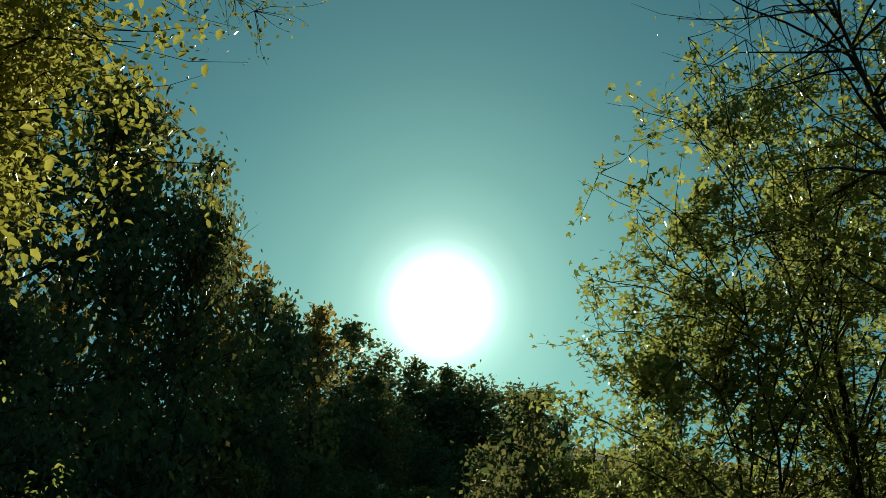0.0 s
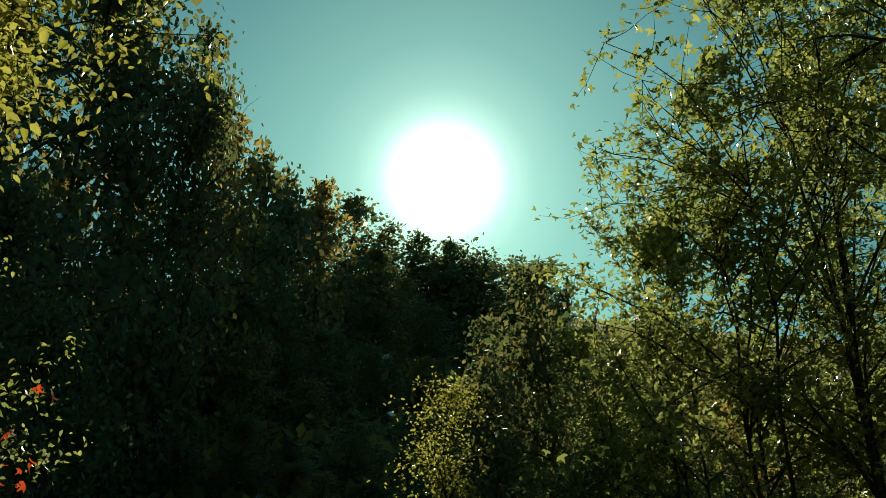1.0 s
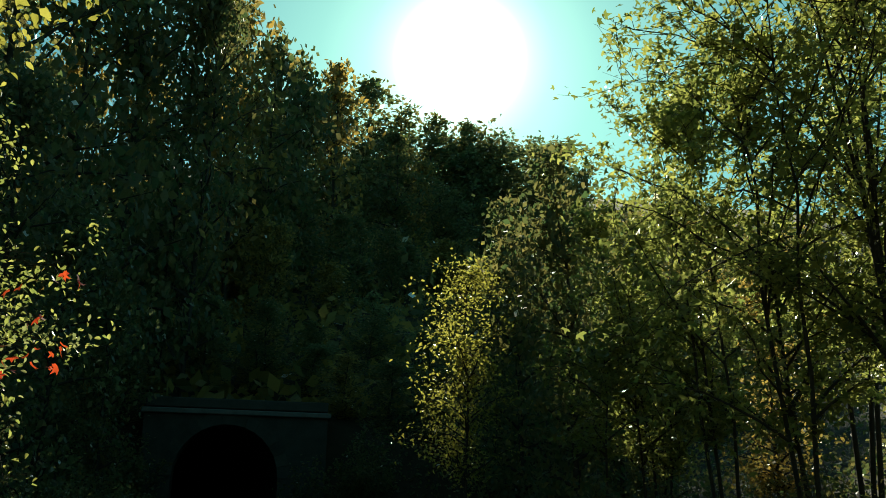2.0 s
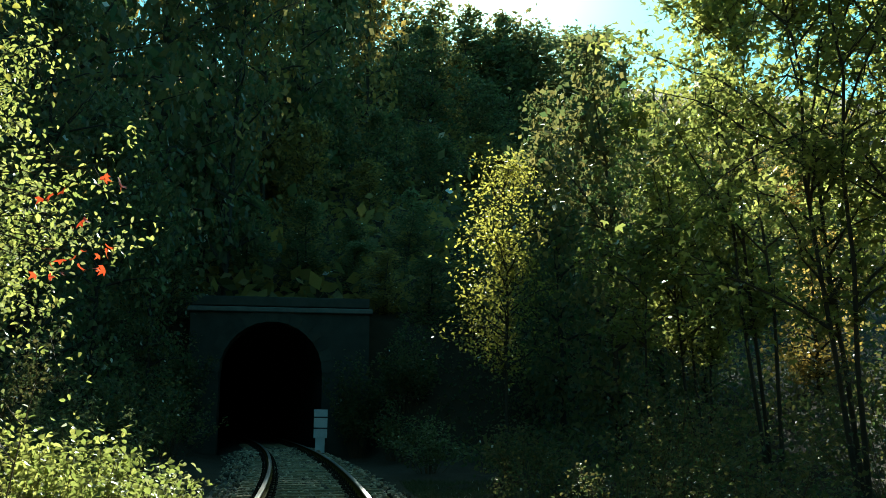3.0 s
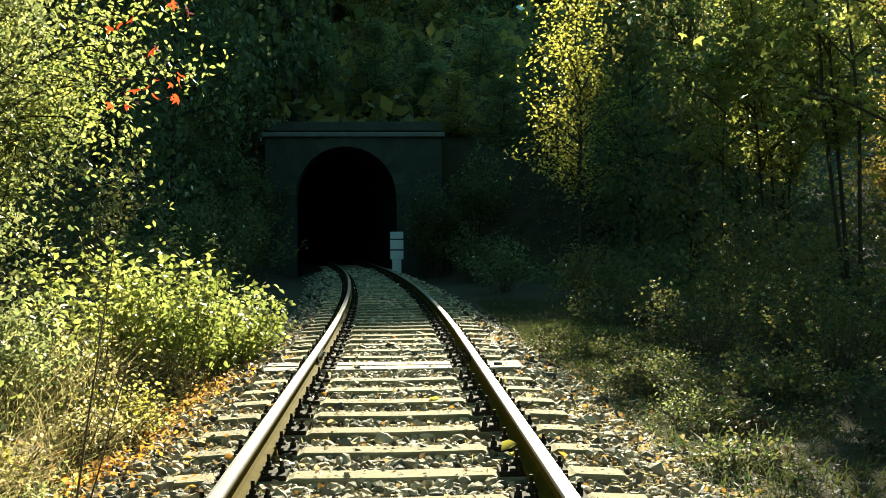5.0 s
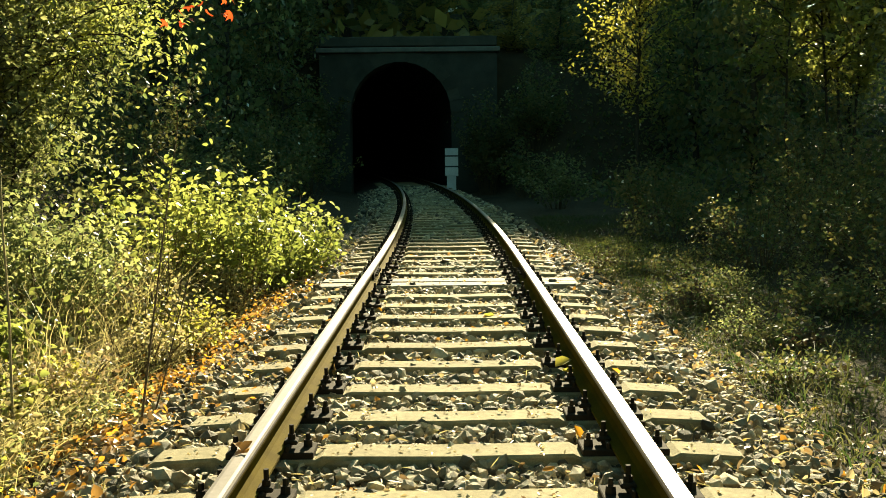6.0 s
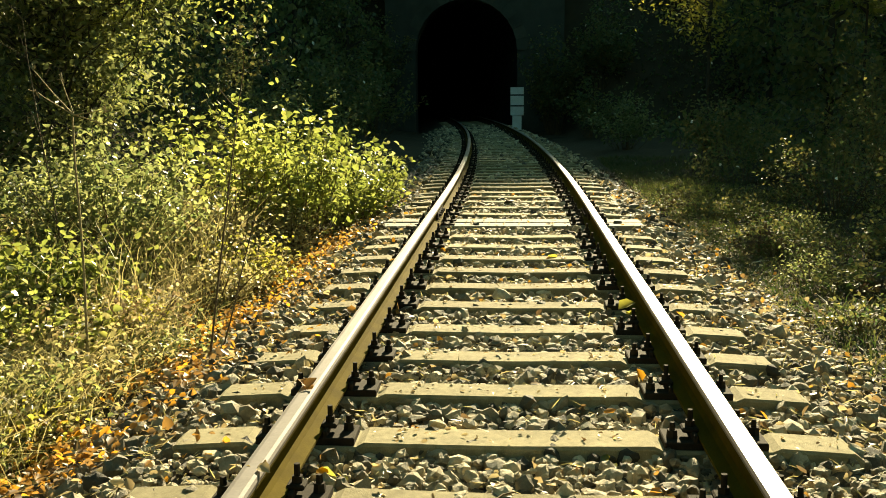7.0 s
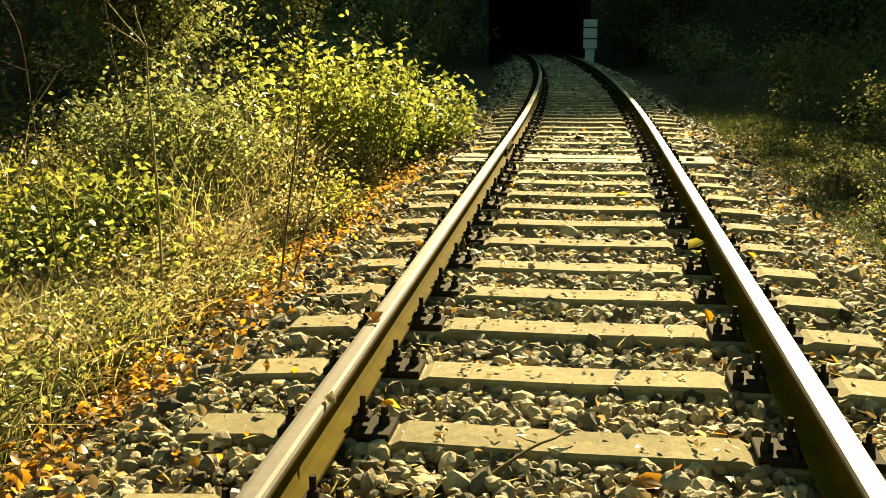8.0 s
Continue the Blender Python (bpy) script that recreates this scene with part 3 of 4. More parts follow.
def build_sign():
    root = new("trackside_marker")
    x, y = 0.08, 36.4
    part("post", box(bmesh.new(), x - 0.17, x + 0.17, y, y + 0.09, -0.45, 0.62, 0.01), M_WHITE, root, "pale grey concrete post")
    part("board", box(bmesh.new(), x - 0.24, x + 0.25, y - 0.035, y - 0.004, 0.46, 1.48, 0.008), M_WHITE, root, "white painted board")
    for z0 in (0.78, 1.17):
        part("stripe", box(bmesh.new(), x - 0.245, x + 0.255, y - 0.041, y - 0.0355, z0, z0 + 0.055), M_BLACK, root, "thin dark stripe")
    tagged(root, "white marker board with dark stripes beside the tunnel mouth", "track marker")


build_ground()
ballast_bed = build_bed()
build_track()
build_tunnel()
build_sign()


# ---- trees ----
def spot(az, d):
    """A place on the ground, az degrees to the right of the track's line and d metres from the start."""
    x, y = d * math.sin(radians(az)), d * math.cos(radians(az))
    return x, y, float(land(x, y))


def tree_mesh(seed, height, base, radius, limbs, twigs, per_twig, leaf, stems=1, spread=0.25, far=False, thick=1.0, lean=(0, 0), top=1.0, gap=0.16, rise=(0.1, 0.75), maple=False):
    """Trunk and limbs, and the leaves round the twigs' ends."""
    rng = np.random.default_rng(seed)
    wood, at = Tubes(3 if far else 6), []
    for s in range(stems):
        a = rng.uniform(0, 6.28)
        tip = np.array([math.cos(a) * spread * height * (stems > 1) + lean[0], math.sin(a) * spread * height * (stems > 1) + lean[1], height * rng.uniform(0.86, 1.0)])
        trunk = bend(rng, (0.12 * math.cos(a) * (stems > 1), 0.12 * math.sin(a) * (stems > 1), -0.3), tip, 9, 0.03)
        r = 0.012 * height * thick / math.sqrt(stems)
        wood.add(trunk, r, r * 0.12)
        for _ in range(limbs // stems):
            h = rng.uniform(base, 0.97)
            i = h * 8
            k = min(7, int(i))
            p = trunk[k] + (trunk[k + 1] - trunk[k]) * (i - k)
            e = (h - base) / (1 - base)
            reach = radius * math.sqrt(max(0.05, 1 - (2 * abs(e - 0.42)) ** 2.2 * 0.8)) * rng.uniform(0.45, 1.1) * (1 if e < 0.8 else top)
            b = rng.uniform(0, 6.28)
            q = p + np.array([math.cos(b) * reach, math.sin(b) * reach, reach * rng.uniform(*rise)])
            limb = bend(rng, p, q, 6, 0.10, 0.06)
            wood.add(limb, r * (1.05 - h) * 0.55 + 0.008, 0.005)
            for _ in range(twigs):
                k = rng.integers(1, 6)
                o = limb[k]
                d = rng.normal(size=3) * (1, 1, 0.7)
                d = d / np.linalg.norm(d) * reach * rng.uniform(0.2, 0.55)
                tw = bend(rng, o, o + d, 4, 0.12, -0.04)
                if not far or rng.random() < 0.18:
                    wood.add(tw, 0.006 if not far else 0.02, 0.002)
                t = rng.uniform(0.15, 1.05, per_twig)[:, None]
                at.append(o + d * t + rng.normal(0, gap * (1.6 if far else 1), (per_twig, 3)))
    at = np.concatenate(at)
    return wood.data(), (sprays if far else lobed if maple else leaves)(rng, at, leaf)


def tree(name, place, label, bark, leafy, group="", category="tree", **shape):
    wood, crown = tree_mesh(**shape)
    root = new(name)
    part("trunk", wood, bark, root)
    part("crown", crown, leafy, root)
    root.location = place
    return tagged(root, label, category, group)


def build_woods():
    """The wooded hill over the tunnel and the slopes beside it."""
    kinds = []
    for i, (leafy, words) in enumerate(((L_DARK, "tall dark green forest tree on the shaded slope"), (L_DARK, "dense dark green tree crown on the wooded hill"), (L_RUST, "forest tree with rusty autumn leaves on the slope"), (L_GREEN, "green deciduous tree on the wooded slope"), (L_DARK, "slender dark tree among the woods on the hill"))):
        kinds.append([tree("forest_tree", (0, 0, -500), words, M_BARK, leafy, "woods on the hill", seed=40 + i, height=15.0, base=0.06, radius=(3.4, 3.9, 3.2, 3.3, 2.5)[i], limbs=50, twigs=7, per_twig=n, leaf=size, far=True, top=0.7, gap=0.24) for n, size in ((13, 0.28), (6, 0.48))])
    rng = random.Random(9)

    def put(az, d, el, kind=None, wide=1.0):
        x, y, z = spot(az, d)
        h = max(3.0, 1.27 + d * math.tan(radians(el)) - z)
        s = h / 14.4
        w = min(1.5, max(0.55, s)) * wide
        copy_thing(kinds[rng.randrange(5) if kind is None else kind][d > 50], pose(x, y, z - 0.2, 0, 0, rng.uniform(0, 360)) @ Matrix.Diagonal((w, w, s, 1)))

    # the skyline
    for az, d, el, k, w in ((-21, 34, 40, 0, 1.0), (-16.5, 36, 39, 1, 1.0), (-12.5, 40, 37, 0, 0.9), (-9.6, 42, 36.3, 4, 0.9), (-7.0, 46, 34.6, 4, 0.75), (-5.6, 44, 31.5, 0, 0.6), (-3.6, 58, 29.2, 2, 0.8), (-1.4, 62, 27.6, 0, 0.8), (0.4, 70, 27.6, 4, 0.8), (2.4, 76, 26.4, 2, 0.8), (4.6, 120, 25.6, 0, 1.3), (6.6, 120, 24.2, 1, 1.3), (8.4, 118, 23.6, 0, 1.3), (10.4, 116, 23.2, 0, 1.3), (12.4, 112, 23.0, 1, 1.2), (15.0, 146, 22.4, 1, 1.5), (17.5, 96, 20.5, 2, 0.8), (20.5, 84, 18.5, 0, 0.8), (24, 70, 17.5, 2, 0.9), (29, 60, 18, 0, 1.0), (35, 56, 18, 1, 1.0), (41, 50, 19, 0, 1.0)):
        put(az, d, el, k, w)
    # the slope below it
    for az, e0 in ((-24, 34), (-20, 33), (-16, 31), (-12, 29), (-9, 28), (-6, 26), (-3, 23), (0, 21.5), (3, 20), (6, 18.5), (9, 17), (12, 16.5), (15, 16), (18, 15), (22, 14.5), (27, 15), (32, 15), (38, 16)):
        for d, f in ((47, 0.62), (56, 0.78), (68, 0.92)):
            a = az + rng.uniform(-1.4, 1.4)
            put(a, d + rng.uniform(-2, 3), e0 * f + rng.uniform(-1, 1), None, 0.85)
    # beside the cutting
    for az, d, el in ((-16, 27, 24), (-12.5, 31, 20), (-9.5, 36, 15), (-24, 22, 30), (-30, 18, 32), (13, 38, 14), (17, 34, 14), (22, 30, 13), (28, 26, 14), (35, 24, 15), (8.5, 44, 12)):
        put(az, d, el, None, 0.8)
    # a second rank behind, closing the gaps
    for az in np.arange(-4, 26, 1.6):
        el = float(np.interp(az, [-4, 0, 5, 9, 15, 20, 26], [25, 24.5, 23, 20.5, 18.5, 17, 16]))
        put(az + rng.uniform(-0.5, 0.5), rng.uniform(84, 100), el + rng.uniform(-0.8, 0.8), None, 1.15)
        put(az + rng.uniform(-0.5, 0.5), rng.uniform(62, 78), el - 5 + rng.uniform(-1.5, 1), None, 1.05)
    # extra trees, added to keep the sun off the right verge
    for az, d, el in ((14, 34, 19.5), (19.5, 29, 18.5), (16.5, 40, 17), (17.1, 25.1, 22.5)):
        put(az, d, el, 4, 0.9)
    # low growth round the tunnel mouth
    for az, d, el in ((3.6, 42, 6.5), (6.2, 41, 8), (9, 40, 9), (-1.5, 45, 8.8), (1.8, 45, 9.2), (-4.5, 45, 9.4), (-8.6, 41, 8), (-11.5, 34, 8), (12.5, 37, 10)):
        put(az, d, el, None, 0.8)
    for _ in range(16):
        put(rng.uniform(4, 18), rng.uniform(106, 126), rng.uniform(21.6, 23.0), rng.choice((0, 1, 3)), rng.uniform(1.2, 1.8))
    # unseen trees behind the start of the walk, added to block the rear sky
    for az, d, el in ((150, 17, 48), (168, 18, 46), (186, 18, 46), (205, 17, 48), (225, 15, 50), (250, 14, 50), (275, 14, 48), (305, 16, 42), (130, 15, 50), (110, 14, 50), (88, 15, 46), (65, 18, 36)):
        put(az, d, el)
    for k in sum(kinds, []):
        for o in (*k.children_recursive, k):
            bpy.data.objects.remove(o)


def build_near_trees():
    # golden trees leaning over the track
    x, y, z = -6.1, 8.9, float(land(-6.1, 8.9))
    tree("autumn_tree", (x, y, z), "autumn tree with golden-yellow sunlit leaves leaning over the line", M_BARK, L_YELLOW, seed=11, height=10.9, base=0.34, radius=2.8, limbs=54, twigs=11, per_twig=24, leaf=0.125, lean=(2.5, -0.4), top=0.9, gap=0.12, thick=0.6)
    x, y, z = -6.2, 10.0, float(land(-6.2, 10.0))
    tree("autumn_tree", (x, y, z), "golden autumn tree with dense hanging leaves", M_BARK, L_YELLOW, seed=17, height=10.0, base=0.44, radius=2.3, limbs=56, twigs=10, per_twig=28, leaf=0.12, lean=(2.3, 0.3), top=0.9, gap=0.14, thick=0.6)
    x, y, z = spot(-24, 14.5)
    tree("hazel", (x, y, z), "leafy green hazel with small bright sunlit leaves", M_BARK, L_MIXED, "", "tree", seed=12, height=6.8, base=0.16, radius=2.7, limbs=90, twigs=9, per_twig=36, leaf=0.088, stems=4, spread=0.12, gap=0.17)
    x, y, z = spot(-25, 12.6)
    tree("hazel", (x, y, z), "low spreading hazel with dense yellow-green leaves", M_BARK, L_GREEN, "", "tree", seed=14, height=4.3, base=0.12, radius=1.9, limbs=70, twigs=8, per_twig=32, leaf=0.08, stems=5, spread=0.18, gap=0.16)
    # leaning many-stemmed trees on the other side
    for i, (az, d, h, r, st) in enumerate(((28.2, 13.5, 9.7, 2.3, 3), (34, 13.0, 12.0, 2.6, 4), (41, 12.0, 12.4, 2.6, 4), (24, 18.5, 10.2, 2.0, 3), (31, 19, 13.0, 2.4, 3), (20.5, 21.5, 8.6, 1.7, 3))):
        x, y, z = spot(az, d)
        tree("slender_tree", (x + 0.6, y, z), "leaning many-stemmed tree with thinning yellow-green leaves", M_BARK, L_MIXED, "slender trees beside the line", seed=160 + i, height=h, base=0.30, radius=r, limbs=54, twigs=11, per_twig=13, leaf=0.105 if d < 15 else 0.125, stems=st, spread=0.07, top=0.8, gap=0.11, rise=(0.35, 1.15), thick=0.62, lean=(-0.6, -0.4), maple=True)
    x, y, z = spot(10.8, 25)
    tree("young_birch", (x, y, z), "young birch with small golden leaves in the sun", M_BARK, L_YELLOW, seed=71, height=9.0, base=0.26, radius=1.5, limbs=46, twigs=6, per_twig=15, leaf=0.105, top=0.75, gap=0.20, thick=0.5, rise=(0.3, 1.0))
    x, y, z = spot(19, 20)
    tree("sapling", (x, y, z), "sapling with a few lime-yellow leaves", M_BARK, L_LIME, seed=72, height=5.9, base=0.5, radius=1.3, limbs=20, twigs=5, per_twig=12, leaf=0.12, gap=0.14, thick=0.6, maple=True)
    # a twiggy bough hanging in from above
    g = np.random.default_rng(55)
    root, t, at = new("hanging_bough"), Tubes(5), []
    a, b = np.array((-2.9, 8.3, 10.2)), np.array((-0.75, 8.6, 9.1))
    p = bend(g, a, b, 10, 0.012, 0.04)
    t.add(p, 0.014, 0.003)
    for j in range(2, 10):
        for _ in range(9):
            q = p[j] + g.normal(size=3) * (0.26, 0.26, 0.16) + (0.18, 0, -0.14)
            tw = bend(g, p[j], q, 5, 0.12, 0.05)
            t.add(tw, 0.005, 0.0018)
            at.append(tw[2:] + g.normal(0, 0.03, (3, 3)))
    part("branch", t.data(), M_BARK, root)
    part("foliage", leaves(g, np.repeat(np.concatenate(at), 2, 0) + g.normal(0, 0.03, (2 * sum(map(len, at)), 3)), 0.07), L_GREEN, root)
    tagged(root, "thin twiggy bough with sparse leaves hanging against the sky", "branch")
    # a leafy bough of bright leaves over the verge
    g = np.random.default_rng(58)
    root, t, at = new("leafy_bough"), Tubes(5), []
    p = bend(g, (6.8, 11.9, 5.2), (4.2, 11.0, 3.65), 8, 0.04, 0.06)
    t.add(p, 0.016, 0.004)
    for j in range(2, 8):
        for _ in range(4):
            q = p[j] + g.normal(size=3) * (0.22, 0.22, 0.16)
            tw = bend(g, p[j], q, 5, 0.1)
            t.add(tw, 0.005, 0.002)
            at.append(tw[1:] + g.normal(0, 0.05, (4, 3)))
    part("branch", t.data(), M_BARK, root)
    part("foliage", lobed(g, np.concatenate(at), 0.095), L_LIME, root)
    tagged(root, "drooping bough of bright lime-yellow leaves", "branch")
    # almost bare boughs high up
    x, y, z = spot(46, 10.5)
    tree("bare_tree", (x, y, z), "nearly leafless tree with dark twiggy boughs", M_BARK, L_MIXED, seed=73, height=12.0, base=0.6, radius=2.2, limbs=30, twigs=10, per_twig=2, leaf=0.07, lean=(-1.2, 0.3), thick=0.6)


# ---- shrubs, grass and leaf litter ----
def shrub(name, place, label, leafy, seed, size, stems, per_stem, leaf, category="shrub", group="", wood=None, lean=(0, 0), wide=0.68):
    """Stems fanning from one root, with leaves along their upper part. size: radius and height."""
    rng = np.random.default_rng(seed)
    t, at = Tubes(4), []
    for _ in range(stems):
        a, r = rng.uniform(0, 6.28), size[0] * math.sqrt(rng.uniform(0, 1))
        tip = np.array([math.cos(a) * r + lean[0], math.sin(a) * r + lean[1], size[1] * rng.uniform(0.45, 1.0) * (1 - 0.35 * (r / size[0]) ** 2)])
        p = bend(rng, (tip[0] * 0.25, tip[1] * 0.25, -0.05), tip, 6, 0.07, 0.05)
        t.add(p, 0.007, 0.002)
        u = rng.uniform(0.2, 1.0, per_stem) ** 0.65 * 4.99
        k = u.astype(int)
        at.append(p[k] + (p[k + 1] - p[k]) * (u - k)[:, None] + rng.normal(0, 0.055 + leaf * 0.3, (per_stem, 3)))
    root = new(name)
    tagged(part("stem_tangle", t.data(), wood or M_TWIG, root), kind="stuff")
    part("foliage", leaves(rng, np.concatenate(at), leaf, 0.25, wide=wide), leafy, root)
    root.location = place
    return tagged(root, label, category, group)


def blades(rng, at, length, width, lean=0.35):
    n = len(at)
    d = rng.normal(0, lean, (n, 3)) + (0, 0, 1)
    d[:, 2] = np.abs(d[:, 2])
    d /= np.linalg.norm(d, axis=1, keepdims=True)
    side = np.cross(d, rng.normal(size=(n, 3)))
    side /= np.linalg.norm(side, axis=1, keepdims=True)
    s = (length * rng.uniform(0.45, 1.2, n))[:, None]
    w = width * rng.uniform(0.7, 1.3, (n, 1))
    out = d * (1, 1, 0) * s * 0.7
    m, tip = at + d * s * 0.55, at + d * s + out - (0, 0, 1) * s * 0.12
    v = np.stack([at - side * w, at + side * w, m + side * w * 0.8, tip, m - side * w * 0.8], 1).reshape(-1, 3)
    o = np.arange(n)[:, None] * 5
    return v, o, n


def grass(name, label, rng, xs, ys, length, width, material, lean=0.35):
    at = np.stack([xs, ys, land(xs, ys) - 0.01], 1)
    v, o, n = blades(rng, at, length, width, lean)
    f = np.concatenate([o + [[0, 1, 2, 4]], o + [[2, 3, 4, 4]]], 1).reshape(-1, 4)
    faces = [tuple(q) if q[2] != q[3] else tuple(q[:3]) for q in f.tolist()]
    tagged(part(name, (v, faces), material), label, "grass", kind="stuff")


def build_left_bank():
    k = 0
    for x, y, r, h, leafy, st, per, lf, words in (
            (-2.15, 9.8, 0.70, 1.60, L_LIME, 44, 38, 0.074, "lime-green young shrub glowing in the low sun"),
            (-1.95, 11.4, 0.75, 1.20, L_LIME, 44, 38, 0.078, "bright yellow-green shrub beside the ballast"),
            (-2.75, 9.4, 0.75, 1.60, L_MIXED, 36, 34, 0.075, "tangled shrub with yellowing leaves"),
            (-3.1, 7.4, 0.9, 1.20, L_GREEN, 60, 64, 0.054, "dense bramble thicket with glossy green leaves"),
            (-4.0, 8.4, 1.0, 0.95, L_GREEN, 60, 60, 0.056, "bramble thicket with arching green shoots"),
            (-3.9, 6.2, 0.9, 0.46, L_YELLOW, 44, 40, 0.065, "bramble patch turning yellow"),
            (-4.5, 6.6, 0.9, 0.42, L_GREEN, 50, 46, 0.06, "low green bramble bush on the bank"),
            (-3.05, 6.1, 0.6, 0.72, L_LIME, 54, 46, 0.056, "yellow-green weeds among dry grass"),
            (-3.3, 4.9, 0.7, 0.40, L_MIXED, 36, 32, 0.058, "low yellow-green weeds"),
            (-3.6, 5.7, 0.6, 0.55, L_LIME, 52, 44, 0.052, "bright yellow-green weeds in the sun"),
            (-2.75, 5.3, 0.5, 0.42, L_MIXED, 40, 34, 0.052, "leafy weeds turning yellow"),
            (-2.45, 8.0, 0.55, 0.95, L_STRAW, 34, 22, 0.042, "thin shrub with dry straw-coloured leaves"),
            (-2.25, 6.9, 0.45, 0.65, L_STRAW, 30, 18, 0.038, "brittle pale weeds gone to seed"),
            (-2.45, 4.4, 0.45, 0.24, L_GREEN, 40, 40, 0.035, "small green weeds beside fallen leaves"),
            (-2.05, 5.6, 0.35, 0.24, L_GREEN, 34, 34, 0.032, "low fresh green weeds at the ballast's edge"),
            (-2.2, 13.2, 0.9, 0.95, L_GREEN, 40, 40, 0.085, "green bush in half shade beside the track"),
            (-3.2, 12.6, 1.1, 1.7, L_MIXED, 40, 40, 0.085, "leafy shrub on the bank"),
            (-3.4, 3.6, 0.6, 0.30, L_LIME, 34, 30, 0.05, "pale green weeds in dry grass"),
            (-4.9, 10.6, 1.0, 0.8, L_GREEN, 46, 40, 0.065, "green thicket on the bank")):
        shrub("bramble" if "bramble" in words else "weeds" if "weeds" in words else "shrub", (x, y, float(land(x, y))), words, leafy, 100 + k, (r, h), st, per, lf, "weeds" if "weeds" in words else "shrub")
        k += 1
    g = random.Random(77)
    for i in range(64):
        y = g.uniform(2.4, 9.5)
        x = g.uniform(-4.2, -2.35 + 0.03 * y)
        leafy, words = g.choice(((L_MIXED, "small weeds with yellowing leaves"), (L_STRAW, "withering straw-coloured weeds"), (L_TAN, "dry russet weeds"), (L_STRAW, "pale dried weeds gone to seed"), (L_GREEN, "fresh green weeds"), (L_LIME, "pale green weeds"), (L_GREEN, "pale-leaved weeds"), (L_YELLOW, "amber-leaved weeds")))
        shrub("weeds", (x, y, float(land(x, y))), words + " on the sunny bank", leafy, 400 + i, (g.uniform(0.3, 0.5), g.uniform(0.16, 0.34) + 0.06 * max(0, y - 4) + 0.08 * (x < -3)), 28, 34, g.uniform(0.026, 0.046), "weeds", "weeds on the bank")
    rng = np.random.default_rng(21)
    n = 12000
    ys = 2.0 + 7.5 * rng.random(n) ** 1.3
    xs = -2.15 - np.abs(rng.normal(0, 0.9, n)) + 0.12 * rng.normal(size=n)
    grass("dry_grass", "tall dry straw-coloured grass on the sunny bank", rng, xs, ys, 0.40, 0.0026, L_STRAW, 0.42)
    n = 1100
    ys = rng.uniform(5.5, 10, n)
    xs = -2.35 - np.abs(rng.normal(0, 0.7, n))
    grass("tall_grass", "tall pale grass stalks gone to seed among the shrubs", rng, xs, ys, 0.85, 0.0026, L_STRAW, 0.22)
    n = 7500
    ys = rng.uniform(-6, 14, n)
    xs = -2.0 - np.abs(rng.normal(0, 1.3, n))
    grass("grass", "green grass between the weeds on the bank", rng, xs, ys, 0.28, 0.004, L_GRASS, 0.4)
    # bare saplings
    for i, (x, y, tip, r) in enumerate(((-1.72, 5.3, (-1.5, 5.5, 1.42), 0.0075), (-1.68, 5.35, (-1.42, 5.6, 0.75), 0.006), (-2.75, 4.8, (-2.95, 4.9, 1.25), 0.006), (-3.0, 6.4, (-3.3, 6.6, 1.75), 0.006))):
        g = np.random.default_rng(300 + i)
        t = Tubes(6)
        z = float(land(x, y)) if x < -1.9 else float(bed(x)) - 0.02
        p = bend(g, (x, y, z - 0.05), tip, 9, 0.008)
        t.add(p, r, r * 0.35)
        root = new("sapling")
        part("stem", t.data(), M_TWIG, root)
        for j in range(3, 9):
            for _ in range(2):
                q = p[j] + g.normal(size=3) * (0.16, 0.16, 0.08) + (0, 0, 0.16)
                t = Tubes(5)
                t.add(bend(g, p[j], q, 4, 0.1), r * 0.35, 0.0012)
                part("twig", t.data(), M_TWIG, root)
        tagged(root, "thin bare dark sapling stem among dry weeds", "sapling", "bare saplings")
    # a dried umbel stalk
    g = np.random.default_rng(36)
    root, t = new("dried_stalk"), Tubes(6)
    x, y = -2.28, 5.0
    node = np.array((-2.27, 5.0, 1.17))
    t.add(bend(g, (x, y, float(land(x, y)) - 0.05), node, 7, 0.012), 0.008, 0.005)
    for tip in ((-2.47, 5.0, 1.40), (-2.33, 5.02, 1.36), (-2.44, 4.95, 1.29), (-2.1, 5.0, 1.19), (-2.08, 5.05, 1.11)):
        ray = Tubes(5)
        ray.add(bend(g, node, tip, 5, 0.03), 0.004, 0.0022)
        for _ in range(5):
            ray.add(bend(g, tip, np.array(tip) + g.normal(size=3) * 0.016 + (0, 0, 0.012), 3, 0.02), 0.002, 0.003)
        part("umbel_ray", ray.data(), M_STALK, root)
    part("stem", t.data(), M_STALK, root)
    tagged(root, "tall dried umbel stalk with spreading rays", "dead plant")
    # red leaves on a hanging spray
    g = np.random.default_rng(33)
    root = new("maple_spray")
    t, at = Tubes(5), []
    for az, el, d in ((-12.4, 12.7, 8.8), (-13.2, 12.7, 8.9), (-15.4, 8.3, 8.6), (-13.0, 8.8, 8.7), (-13.1, 8.0, 8.7), (-14.1, 8.0, 8.8), (-15.2, 7.3, 8.7), (-15.9, 11.9, 9.0), (-14.5, 10.6, 8.9)):
        q = np.array((d * math.sin(radians(az + 0.7)), d * math.cos(radians(az + 0.7)), 1.27 + d * math.tan(radians(el))))
        t.add(bend(g, q + (-0.9, 0.5, 0.35), q, 5, 0.05, 0.05), 0.006, 0.002)
        at.append(q + g.normal(0, 0.06, (3, 3)))
    tagged(part("twig_tangle", t.data(), M_TWIG, root), kind="stuff")
    part("foliage", lobed(g, np.concatenate(at), 0.085), L_RED, root)
    tagged(root, "hanging spray of vivid orange-red maple leaves", "branch")


